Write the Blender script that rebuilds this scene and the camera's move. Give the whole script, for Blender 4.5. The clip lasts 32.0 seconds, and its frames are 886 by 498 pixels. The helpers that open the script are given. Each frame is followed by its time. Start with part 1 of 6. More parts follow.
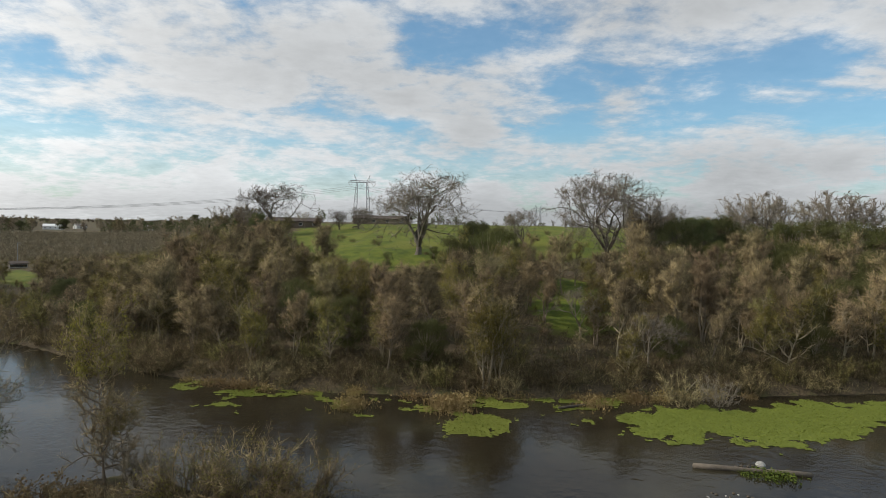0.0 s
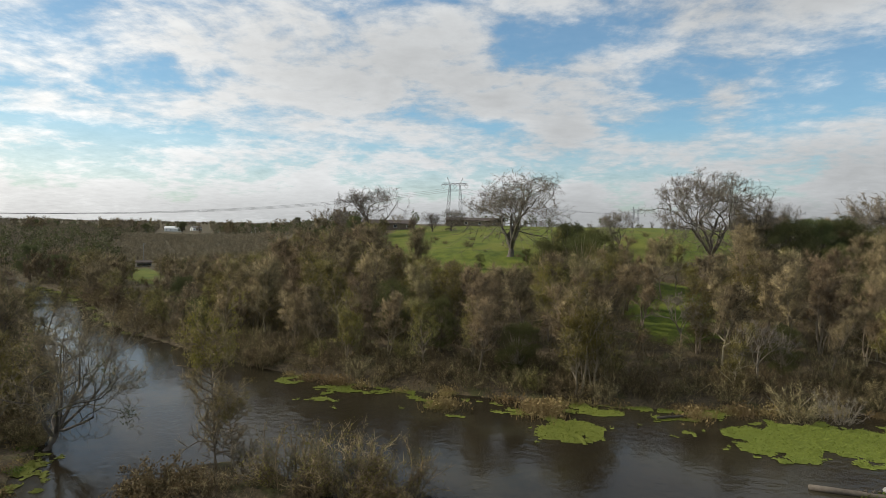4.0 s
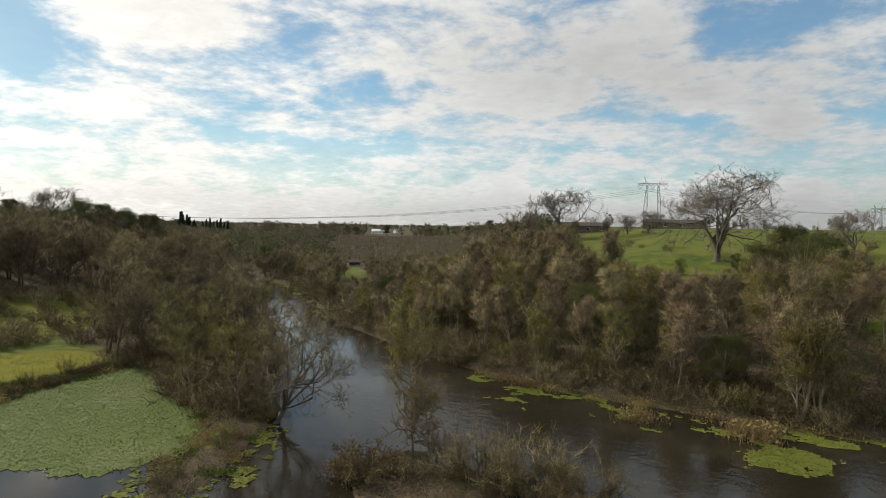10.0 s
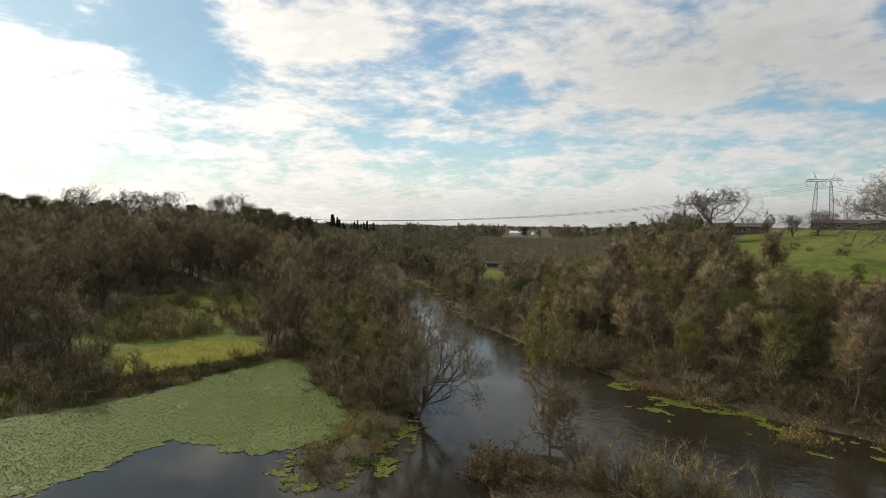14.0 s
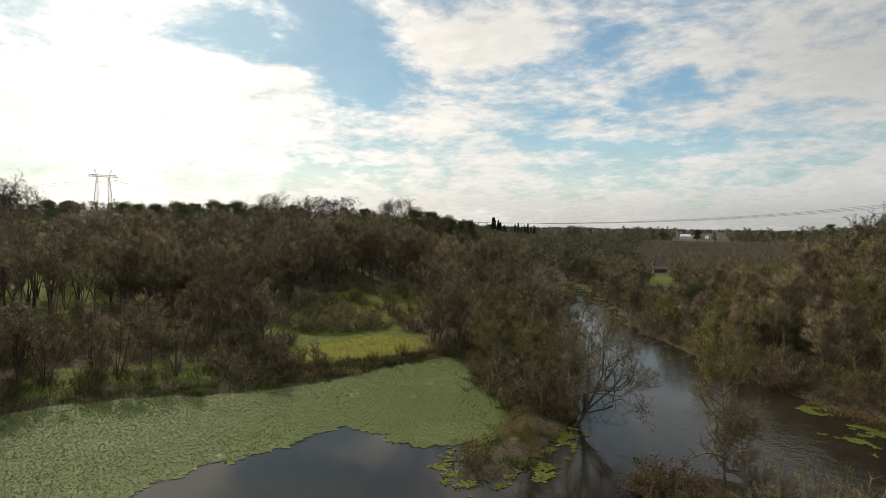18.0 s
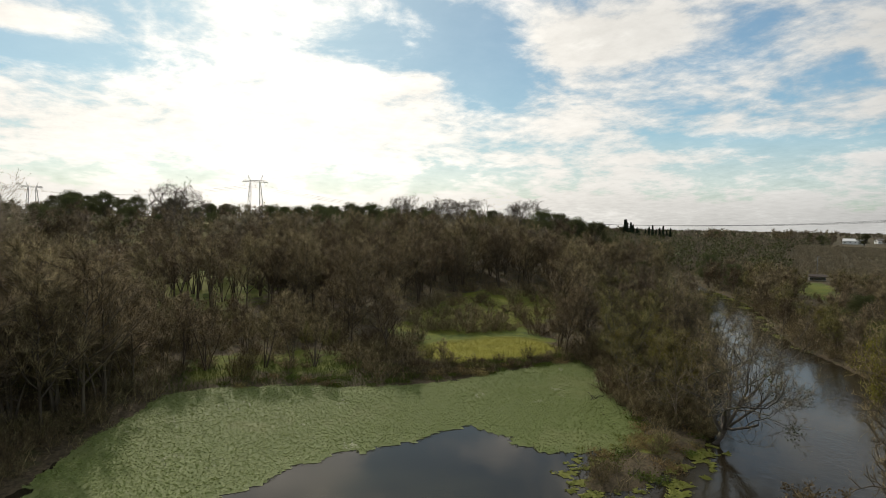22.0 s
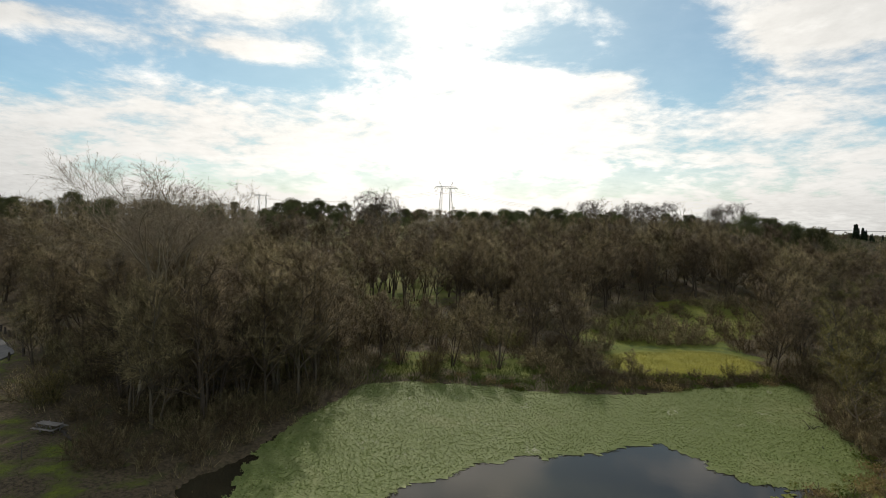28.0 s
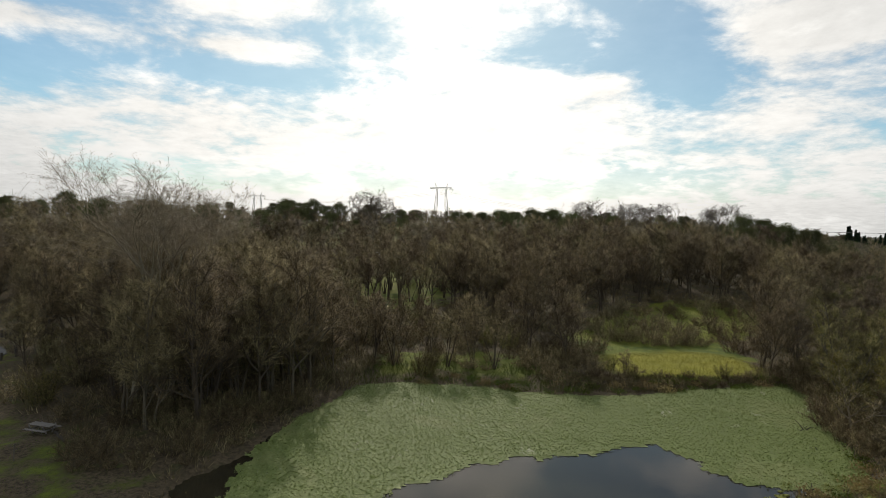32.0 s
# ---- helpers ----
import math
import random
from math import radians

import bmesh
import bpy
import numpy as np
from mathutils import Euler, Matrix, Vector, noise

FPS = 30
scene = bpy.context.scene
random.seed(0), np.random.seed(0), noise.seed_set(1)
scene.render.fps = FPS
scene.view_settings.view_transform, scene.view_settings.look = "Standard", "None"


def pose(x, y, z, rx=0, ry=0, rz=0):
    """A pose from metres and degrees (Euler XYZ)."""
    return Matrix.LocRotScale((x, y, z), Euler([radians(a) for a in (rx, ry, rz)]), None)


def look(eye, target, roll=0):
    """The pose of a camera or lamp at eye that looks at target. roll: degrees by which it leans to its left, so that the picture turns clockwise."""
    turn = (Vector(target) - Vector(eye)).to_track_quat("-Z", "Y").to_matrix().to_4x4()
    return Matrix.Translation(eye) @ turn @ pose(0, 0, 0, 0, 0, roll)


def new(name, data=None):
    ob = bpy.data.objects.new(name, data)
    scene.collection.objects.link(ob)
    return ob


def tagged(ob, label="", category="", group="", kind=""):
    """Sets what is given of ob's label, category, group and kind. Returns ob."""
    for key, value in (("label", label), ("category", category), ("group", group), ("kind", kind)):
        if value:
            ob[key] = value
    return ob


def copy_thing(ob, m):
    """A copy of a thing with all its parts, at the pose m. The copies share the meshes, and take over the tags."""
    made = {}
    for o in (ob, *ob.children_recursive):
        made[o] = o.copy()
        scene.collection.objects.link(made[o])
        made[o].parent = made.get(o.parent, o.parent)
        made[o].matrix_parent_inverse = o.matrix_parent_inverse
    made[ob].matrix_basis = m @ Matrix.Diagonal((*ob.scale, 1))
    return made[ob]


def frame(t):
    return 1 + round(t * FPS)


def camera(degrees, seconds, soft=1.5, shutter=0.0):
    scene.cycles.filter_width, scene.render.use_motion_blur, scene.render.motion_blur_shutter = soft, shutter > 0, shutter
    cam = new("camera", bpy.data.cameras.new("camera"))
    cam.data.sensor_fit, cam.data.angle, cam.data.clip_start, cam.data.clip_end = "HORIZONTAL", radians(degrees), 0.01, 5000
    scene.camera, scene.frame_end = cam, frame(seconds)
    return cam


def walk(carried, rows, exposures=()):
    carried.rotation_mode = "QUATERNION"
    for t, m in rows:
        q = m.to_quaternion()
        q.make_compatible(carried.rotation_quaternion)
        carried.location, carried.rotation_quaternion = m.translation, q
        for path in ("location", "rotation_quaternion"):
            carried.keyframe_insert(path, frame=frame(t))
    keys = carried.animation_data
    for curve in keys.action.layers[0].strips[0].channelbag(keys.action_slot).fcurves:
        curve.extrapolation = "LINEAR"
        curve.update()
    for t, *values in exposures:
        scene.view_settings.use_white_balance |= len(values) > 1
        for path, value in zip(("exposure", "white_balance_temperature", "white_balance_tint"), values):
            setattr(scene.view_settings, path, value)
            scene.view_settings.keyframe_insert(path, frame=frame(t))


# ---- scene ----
cam = camera(73.0, 32.0, 0.5)
PATH = [
    (0, pose(0, 0, 20, 87.76, -1.24, 0.00)),
    (0.5, pose(0, 0, 20, 87.76, -1.21, 0.56)),
    (1, pose(0, 0, 20, 87.76, -1.24, 1.47)),
    (1.5, pose(0, 0, 20, 87.75, -1.25, 2.57)),
    (2, pose(0, 0, 20, 87.77, -1.27, 3.79)),
    (2.5, pose(0, 0, 20, 87.76, -1.23, 5.03)),
    (3, pose(0, 0, 20, 87.76, -1.25, 6.24)),
    (3.5, pose(0, 0, 20, 87.77, -1.20, 7.49)),
    (5.5, pose(0, 0, 20, 87.73, -1.18, 13.25)),
    (6, pose(0, 0, 20, 87.74, -1.14, 14.90)),
    (6.5, pose(0, 0, 20, 87.71, -1.11, 16.62)),
    (7, pose(0, 0, 20, 87.70, -1.04, 18.34)),
    (7.5, pose(0, 0, 20, 87.70, -1.06, 20.09)),
    (8, pose(0, 0, 20, 87.69, -1.00, 21.79)),
    (8.5, pose(0, 0, 20, 87.68, -1.04, 23.31)),
    (9, pose(0, 0, 20, 87.68, -1.02, 24.68)),
    (9.5, pose(0, 0, 20, 87.68, -1.03, 25.87)),
    (10, pose(0, 0, 20, 87.67, -1.02, 26.95)),
    (10.5, pose(0, 0, 20, 87.68, -1.06, 28.00)),
    (11, pose(0, 0, 20, 87.68, -1.01, 29.15)),
    (11.5, pose(0, 0, 20, 87.68, -0.98, 30.62)),
    (12, pose(0, 0, 20, 87.67, -0.92, 32.22)),
    (12.5, pose(0, 0, 20, 87.65, -0.89, 33.94)),
    (13, pose(0, 0, 20, 87.63, -0.87, 35.82)),
    (13.5, pose(0, 0, 20, 87.62, -0.85, 37.89)),
    (14, pose(0, 0, 20, 87.62, -0.83, 40.08)),
    (14.5, pose(0, 0, 20, 87.60, -0.79, 42.20)),
    (16.5, pose(0, 0, 20, 87.66, -0.86, 49.92)),
    (17, pose(0, 0, 20, 87.68, -0.85, 51.76)),
    (17.5, pose(0, 0, 20, 87.67, -0.86, 53.57)),
    (18, pose(0, 0, 20, 87.66, -0.87, 55.36)),
    (18.5, pose(0, 0, 20, 87.65, -0.88, 57.07)),
    (19, pose(0, 0, 20, 87.66, -1.05, 58.77)),
    (19.5, pose(0, 0, 20, 87.63, -1.01, 60.35)),
    (20, pose(0, 0, 20, 87.64, -1.03, 61.85)),
    (20.5, pose(0, 0, 20, 87.63, -1.02, 63.25)),
    (21, pose(0, 0, 20, 87.64, -1.05, 64.62)),
    (21.5, pose(0, 0, 20, 87.66, -1.04, 66.05)),
    (22, pose(0, 0, 20, 87.64, -1.06, 67.49)),
    (22.5, pose(0, 0, 20, 87.67, -1.06, 68.97)),
    (23, pose(0, 0, 20, 87.66, -1.11, 70.44)),
    (23.5, pose(0, 0, 20, 87.68, -1.10, 71.92)),
    (24, pose(0, 0, 20, 87.69, -1.09, 73.40)),
    (24.5, pose(0, 0, 20, 87.69, -1.10, 74.93)),
    (25, pose(0, 0, 20, 87.68, -1.08, 76.48)),
    (25.5, pose(0, 0, 20, 87.69, -1.10, 78.02)),
    (27.5, pose(0, 0, 20, 87.72, -1.21, 83.81)),
    (28, pose(0, 0, 20, 87.72, -1.24, 85.12)),
    (28.5, pose(0, 0, 20, 87.70, -1.27, 86.13)),
    (29, pose(0, 0, 20, 87.70, -1.30, 86.67)),
    (29.5, pose(0, 0, 20, 87.70, -1.30, 87.00)),
    (30, pose(0, 0, 20, 87.71, -1.30, 87.14)),
    (30.5, pose(0, 0, 20, 87.74, -1.38, 86.74)),
    (31, pose(0, 0, 20, 87.78, -1.35, 86.01)),
    (31.5, pose(0, 0, 20, 87.79, -1.38, 85.29)),
    (32, pose(0, 0, 20, 87.80, -1.38, 84.67)),
]
EXPOSURES = [(0, 0.0, 6500, 10), (8, -0.03, 6700, 10), (14, -0.1, 6850, 10), (20, -0.30, 6850, 10), (32, -0.26, 6650, 10)]
walk(cam, PATH, EXPOSURES)

# ---- light: a veiled winter sun and a broken cloud deck ----
SUN_AZ, SUN_EL = 87.0, 32.0            # degrees left of the first view, degrees above the horizon


def heading(az, el=0.0):
    a, e = radians(az), radians(el)
    return Vector((-math.sin(a) * math.cos(e), math.cos(a) * math.cos(e), math.sin(e)))


sun_data = bpy.data.lights.new("sun", "SUN")
sun_data.energy, sun_data.angle, sun_data.color = 3.6, radians(1.0), (1.0, 0.93, 0.82)
sun = new("sun", sun_data)
sun.matrix_world = look(heading(SUN_AZ, SUN_EL) * 400, (0, 0, 0))

world = bpy.data.worlds.new("sky")
scene.world = world
world.use_nodes = True
WT = world.node_tree
WT.nodes.clear()


class Net:
    """Small wrapper to write node formulas."""

    def __init__(self, tree):
        self.t = tree

    def put(self, kind, ins=(), **named):
        n = self.t.nodes.new(kind)
        for key, v in list(enumerate(ins)) + list(named.items()):
            self.wire(n.inputs[key.replace("_", " ") if isinstance(key, str) else key], v)
        return n

    def wire(self, socket, v):
        if v is None:
            return
        if isinstance(v, bpy.types.NodeSocket):
            self.t.links.new(v, socket)
        else:
            socket.default_value = v

    def math(self, op, a, b=None, c=None, clamp=False):
        n = self.t.nodes.new("ShaderNodeMath")
        n.operation, n.use_clamp = op, clamp
        for i, v in enumerate((a, b, c)):
            self.wire(n.inputs[i], v)
        return n.outputs[0]

    def vec(self, op, a, b=None):
        n = self.t.nodes.new("ShaderNodeVectorMath")
        n.operation = op
        self.wire(n.inputs[0], a)
        self.wire(n.inputs[1], b)
        return n.outputs["Value"] if op in ("DOT_PRODUCT", "LENGTH") else n.outputs[0]

    def noise(self, vector, scale, detail=4.0, rough=0.55, distortion=0.0):
        n = self.put("ShaderNodeTexNoise", Vector=vector, Scale=scale, Detail=detail, Roughness=rough, Distortion=distortion)
        return n.outputs["Fac"]

    def ramp(self, fac, stops):
        n = self.t.nodes.new("ShaderNodeValToRGB")
        while len(n.color_ramp.elements) < len(stops):
            n.color_ramp.elements.new(0.5)
        for el, (pos, col) in zip(n.color_ramp.elements, stops):
            el.position = pos
            el.color = (*col, 1) if len(col) == 3 else col
        self.wire(n.inputs[0], fac)
        return n.outputs[0]

    def step(self, x, lo, hi):
        n = self.t.nodes.new("ShaderNodeMapRange")
        n.interpolation_type = "SMOOTHSTEP"
        self.wire(n.inputs[0], x)
        n.inputs[1].default_value, n.inputs[2].default_value = min(lo, hi), max(lo, hi)
        if lo > hi:
            n.inputs[3].default_value, n.inputs[4].default_value = 1.0, 0.0
        return n.outputs[0]

    def mix(self, fac, a, b, blend="MIX"):
        n = self.t.nodes.new("ShaderNodeMix")
        n.data_type, n.blend_type = "RGBA", blend
        self.wire(n.inputs[0], fac)
        self.wire(n.inputs[6], (*a, 1) if isinstance(a, tuple) and len(a) == 3 else a)
        self.wire(n.inputs[7], (*b, 1) if isinstance(b, tuple) and len(b) == 3 else b)
        return n.outputs[2]


W = Net(WT)
way = WT.nodes.new("ShaderNodeTexCoord").outputs["Generated"]
sep = W.put("ShaderNodeSeparateXYZ", [way])
dx, dy, dz = sep.outputs
az = W.math("MULTIPLY", W.math("ARCTAN2", W.math("MULTIPLY", dx, -1.0), dy), 57.29578)
elev = W.math("MULTIPLY", W.math("ARCSINE", dz), 57.29578)
nishita = WT.nodes.new("ShaderNodeTexSky")
nishita.sky_type, nishita.sun_disc = "NISHITA", False
nishita.sun_elevation, nishita.sun_rotation = radians(SUN_EL), radians(-SUN_AZ)
nishita.air_density, nishita.dust_density, nishita.ozone_density = 1.0, 0.6, 2.0
clear = W.vec("MULTIPLY", nishita.outputs[0], (0.087, 0.118, 0.122))

# cloud deck: one flat layer seen in perspective, with wide openings and thick banks
lift = W.math("ADD", W.math("MAXIMUM", dz, 0.0), 0.17)
deck = W.put("ShaderNodeCombineXYZ", [W.math("DIVIDE", dx, lift), W.math("DIVIDE", dy, lift), 0.0]).outputs[0]
big = W.noise(deck, 0.7, 3.0, 0.5)
mid = W.noise(deck, 2.6, 8.0, 0.57, 0.3)
fine = W.noise(deck, 11.0, 6.0, 0.65, 0.1)
# heaped clouds low over the horizon, seen from the side
low = W.noise(W.put("ShaderNodeCombineXYZ", [W.math("MULTIPLY", az, 0.17), W.math("MULTIPLY", elev, 0.42), 4.0]).outputs[0], 1.0, 8.0, 0.6, 0.3)
mid = W.put("ShaderNodeMix", [W.step(elev, 12.0, 3.0), None, mid, low]).outputs[0]
# wide openings and thick banks: heading, height, half width, half height, weight
GAPS = [
    (-34.2, 9.6, 4.6, 1.1, -0.3), (-31.9, 14.4, 3.6, 2.0, -0.22), (-23.8, 12.5, 5.6, 2.8, -0.3), (-19.8, 9.4, 3.6, 1.5, -0.2), (-11.3, 8.7, 4.1, 0.7, -0.16),
    (-10.7, 13.6, 3.6, 2.3, -0.16), (-5.1, 17.2, 6.1, 2.3, -0.3), (5.0, 9.6, 4.6, 0.6, -0.14), (33.8, 7.0, 6.1, 1.0, -0.22),
    (42.8, 7.6, 5.1, 0.8, -0.2), (43.8, 14.3, 4.6, 1.3, -0.14), (63.4, 14.8, 3.8, 3.8, -0.36), (64.3, 12.7, 3.6, 1.8, -0.26),
    (70.5, 16.0, 5.6, 3.1, -0.3), (67.0, 22.5, 9.0, 4.0, -0.34), (73.6, 16.4, 3.1, 2.0, -0.18), (104.7, 12.8, 11.2, 1.4, -0.36), (121.0, 12.0, 6.1, 1.8, -0.3),
]
BANKS = [
    (-35.7, 14.4, 3.1, 3.1, 0.1), (-25.7, 5.3, 10.2, 2.0, 0.2), (-18.4, 18.9, 10.2, 2.0, 0.16), (-16.3, 11.6, 2.6, 2.0, 0.12), (-2.2, 8.5, 4.1, 2.0, 0.15),
    (17.3, 14.3, 15.3, 4.6, 0.22), (53.1, 16.9, 7.7, 2.6, 0.16), (69.6, 13.1, 3.1, 1.5, 0.2), (70.4, 12.8, 3.1, 1.3, 0.14), (80.9, 9.3, 10.2, 4.1, 0.26),
    (83.2, 9.1, 12.8, 3.6, 0.3), (85.2, 16.1, 4.6, 2.0, 0.1), (104.4, 15.0, 5.1, 1.0, 0.22), (104.6, 7.8, 13.3, 2.0, 0.08), (120.3, 4.5, 6.1, 2.6, 0.25),
    (122.7, 15.3, 5.6, 1.0, 0.22),
]
bias = None
for a, e, wa, we, amount in GAPS + BANKS:
    u = W.math("DIVIDE", W.math("SUBTRACT", az, a), wa)
    v = W.math("DIVIDE", W.math("SUBTRACT", elev, e), we)
    r2 = W.math("ADD", W.math("MULTIPLY", u, u), W.math("MULTIPLY", v, v))
    g = W.math("MULTIPLY", W.math("POWER", 2.71828, W.math("MULTIPLY", r2, -1.0)), amount * 0.9)
    bias = g if bias is None else W.math("ADD", bias, g)
cover = W.math("ADD", W.math("MULTIPLY", big, 0.35), W.math("MULTIPLY", mid, 1.5))
cover = W.math("ADD", cover, W.math("ADD", 0.07, W.math("MULTIPLY", fine, 0.36)))
cover = W.math("ADD", cover, bias)
cover = W.math("ADD", cover, W.math("MULTIPLY", W.step(elev, 4.5, 0.5), 0.36))
mask = W.math("ADD", 0.10, W.math("MULTIPLY", W.step(cover, 0.93, 1.33), 0.90))
# haze closes the openings low over the horizon
mask = W.math("MAXIMUM", mask, W.math("MULTIPLY", W.step(elev, 11.0, 2.5), 0.62))
thick = W.step(cover, 1.16, 1.62)
toward = W.vec("DOT_PRODUCT", way, tuple(heading(SUN_AZ - 4, 11.0)))
angle = W.math("MULTIPLY", W.math("ARCCOSINE", W.math("MINIMUM", toward, 1.0)), 57.29578)
glow = W.math("POWER", 2.71828, W.math("MULTIPLY", W.math("POWER", W.math("DIVIDE", angle, 17.0), 2.0), -1.0))
wide_glow = W.math("POWER", 2.71828, W.math("MULTIPLY", W.math("POWER", W.math("DIVIDE", angle, 47.0), 2.0), -1.0))
clear = W.vec("SCALE", clear)
WT.links.new(W.math("SUBTRACT", 1.12, W.math("MULTIPLY", wide_glow, 0.42)), clear.node.inputs["Scale"])
# thin edges are bright, thick bases grey, more so away from the sun
puff = W.math("ADD", W.math("MULTIPLY", W.math("SUBTRACT", mid, 0.5), 1.5), W.math("MULTIPLY", W.math("SUBTRACT", fine, 0.5), 0.7))
shade = W.math("SUBTRACT", 0.93, W.math("MULTIPLY", thick, W.math("SUBTRACT", 0.36, W.math("MULTIPLY", wide_glow, 0.22))))
shade = W.math("MULTIPLY", shade, W.math("ADD", 0.93, W.math("MULTIPLY", puff, 1.05)))
# clouds opposite the sun, out of view, are brightened to fill the backlit woods
shade = W.math("MULTIPLY", shade, W.math("SUBTRACT", 1.0, W.math("ADD", W.math("MULTIPLY", W.step(angle, 62.0, 98.0), 0.26), W.math("MULTIPLY", W.step(angle, 118.0, 160.0), -0.42))))
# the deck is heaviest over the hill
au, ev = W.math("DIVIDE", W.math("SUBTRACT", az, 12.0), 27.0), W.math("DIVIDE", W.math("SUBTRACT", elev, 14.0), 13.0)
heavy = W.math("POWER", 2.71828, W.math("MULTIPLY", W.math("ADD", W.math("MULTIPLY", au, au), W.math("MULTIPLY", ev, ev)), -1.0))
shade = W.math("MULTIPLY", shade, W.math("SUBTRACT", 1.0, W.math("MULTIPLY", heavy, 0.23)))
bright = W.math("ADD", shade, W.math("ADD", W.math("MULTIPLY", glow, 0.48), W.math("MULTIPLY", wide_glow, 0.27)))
cloud = W.vec("SCALE", W.mix(wide_glow, (0.93, 0.97, 1.0), (1.0, 0.975, 0.92)))
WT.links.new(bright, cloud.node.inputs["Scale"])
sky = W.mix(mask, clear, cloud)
back = W.put("ShaderNodeBackground", [sky, 1.0])
out = WT.nodes.new("ShaderNodeOutputWorld")
WT.links.new(back.outputs[0], out.inputs[0])

# ---- materials ----
def material(name, rough=0.8, spec=0.3):
    m = bpy.data.materials.new(name)
    m.use_nodes = True
    n = Net(m.node_tree)
    b = m.node_tree.nodes["Principled BSDF"]
    b.inputs["Roughness"].default_value = rough
    b.inputs["Specular IOR Level"].default_value = spec
    return m, n, b


def spot(n):
    return n.t.nodes.new("ShaderNodeNewGeometry").outputs["Position"]


def relief(n, b, height, strength, distance):
    bump = n.put("ShaderNodeBump", Strength=strength, Distance=distance, Height=height)
    n.wire(b.inputs["Normal"], bump.outputs[0])


def bark(name, dark, light, moss=None):
    """Bark or twig: grain along the stem, patches of lichen, each plant a little different."""
    m, n, b = material(name, 0.85, 0.25)
    co = n.t.nodes.new("ShaderNodeTexCoord").outputs["Object"]
    g = n.noise(n.vec("MULTIPLY", co, (9.0, 9.0, 2.0)), 1.0, 4.0, 0.6)
    patch = n.noise(co, 0.9, 2.0)
    c = n.mix(g, dark, light)
    if moss:
        c = n.mix(n.math("MULTIPLY", n.step(patch, 0.48, 0.66), 0.7), c, moss)
    rnd = n.t.nodes.new("ShaderNodeObjectInfo").outputs["Random"]
    hs = n.put("ShaderNodeHueSaturation", Hue=n.math("ADD", 0.487, n.math("MULTIPLY", rnd, 0.026)),
               Value=n.math("ADD", 0.72, n.math("MULTIPLY", rnd, 0.55)), Color=c)
    n.wire(b.inputs["Base Color"], hs.outputs[0])
    relief(n, b, g, 0.5, 0.02)
    return m


def twig(name, dark, light):
    """A crown of twigs: every twig its own tone between dark and light, every plant a little different."""
    m, n, b = material(name, 0.85, 0.2)
    isl = n.t.nodes.new("ShaderNodeNewGeometry").outputs["Random Per Island"]
    co = n.t.nodes.new("ShaderNodeTexCoord").outputs["Object"]
    patch = n.noise(co, 0.8, 3.0)
    # clump noise paints lit twig clusters and the dark gaps between them
    f = n.math("MULTIPLY", n.math("POWER", isl, 1.3), n.math("ADD", 0.22, n.math("MULTIPLY", n.step(patch, 0.34, 0.66), 1.35)), clamp=True)
    rnd = n.t.nodes.new("ShaderNodeObjectInfo").outputs["Random"]
    hs = n.put("ShaderNodeHueSaturation", Hue=n.math("ADD", 0.487, n.math("MULTIPLY", rnd, 0.026)),
               Value=n.math("ADD", 0.66, n.math("MULTIPLY", rnd, 0.68)), Color=n.mix(f, dark, light))
    n.wire(b.inputs["Base Color"], hs.outputs[0])
    relief(n, b, n.noise(co, 14.0, 3.0), 0.4, 0.01)
    return m


def leaf(name, a, c, thin=0.35):
    """Leaves: two tones mixed leaf by leaf, some light passing through."""
    m, n, b = material(name, 0.7, 0.15)
    geo = n.t.nodes.new("ShaderNodeNewGeometry")
    rnd = n.t.nodes.new("ShaderNodeObjectInfo").outputs["Random"]
    col = n.mix(geo.outputs["Random Per Island"], a, c)
    hs = n.put("ShaderNodeHueSaturation", Hue=n.math("ADD", 0.485, n.math("MULTIPLY", rnd, 0.03)),
               Value=n.math("ADD", 0.75, n.math("MULTIPLY", rnd, 0.5)), Color=col)
    n.wire(b.inputs["Base Color"], hs.outputs[0])
    tr = n.put("ShaderNodeBsdfTranslucent", Color=hs.outputs[0])
    mixs = n.put("ShaderNodeMixShader", [thin, b.outputs[0], tr.outputs[0]])
    n.t.links.new(mixs.outputs[0], n.t.nodes["Material Output"].inputs[0])
    return m


def plain(name, a, c, scale=6.0, rough=0.8, bump=0.3, metal=0.0):
    m, n, b = material(name, rough, 0.3)
    co = n.t.nodes.new("ShaderNodeTexCoord").outputs["Object"]
    f = n.math("MULTIPLY", n.math("ADD", n.noise(co, scale, 5.0, 0.6), n.noise(co, scale * 0.12, 2.0)), 0.5)
    n.wire(b.inputs["Base Color"], n.mix(n.step(f, 0.3, 0.7), a, c))
    b.inputs["Metallic"].default_value = metal
    relief(n, b, f, bump, 0.03)
    return m


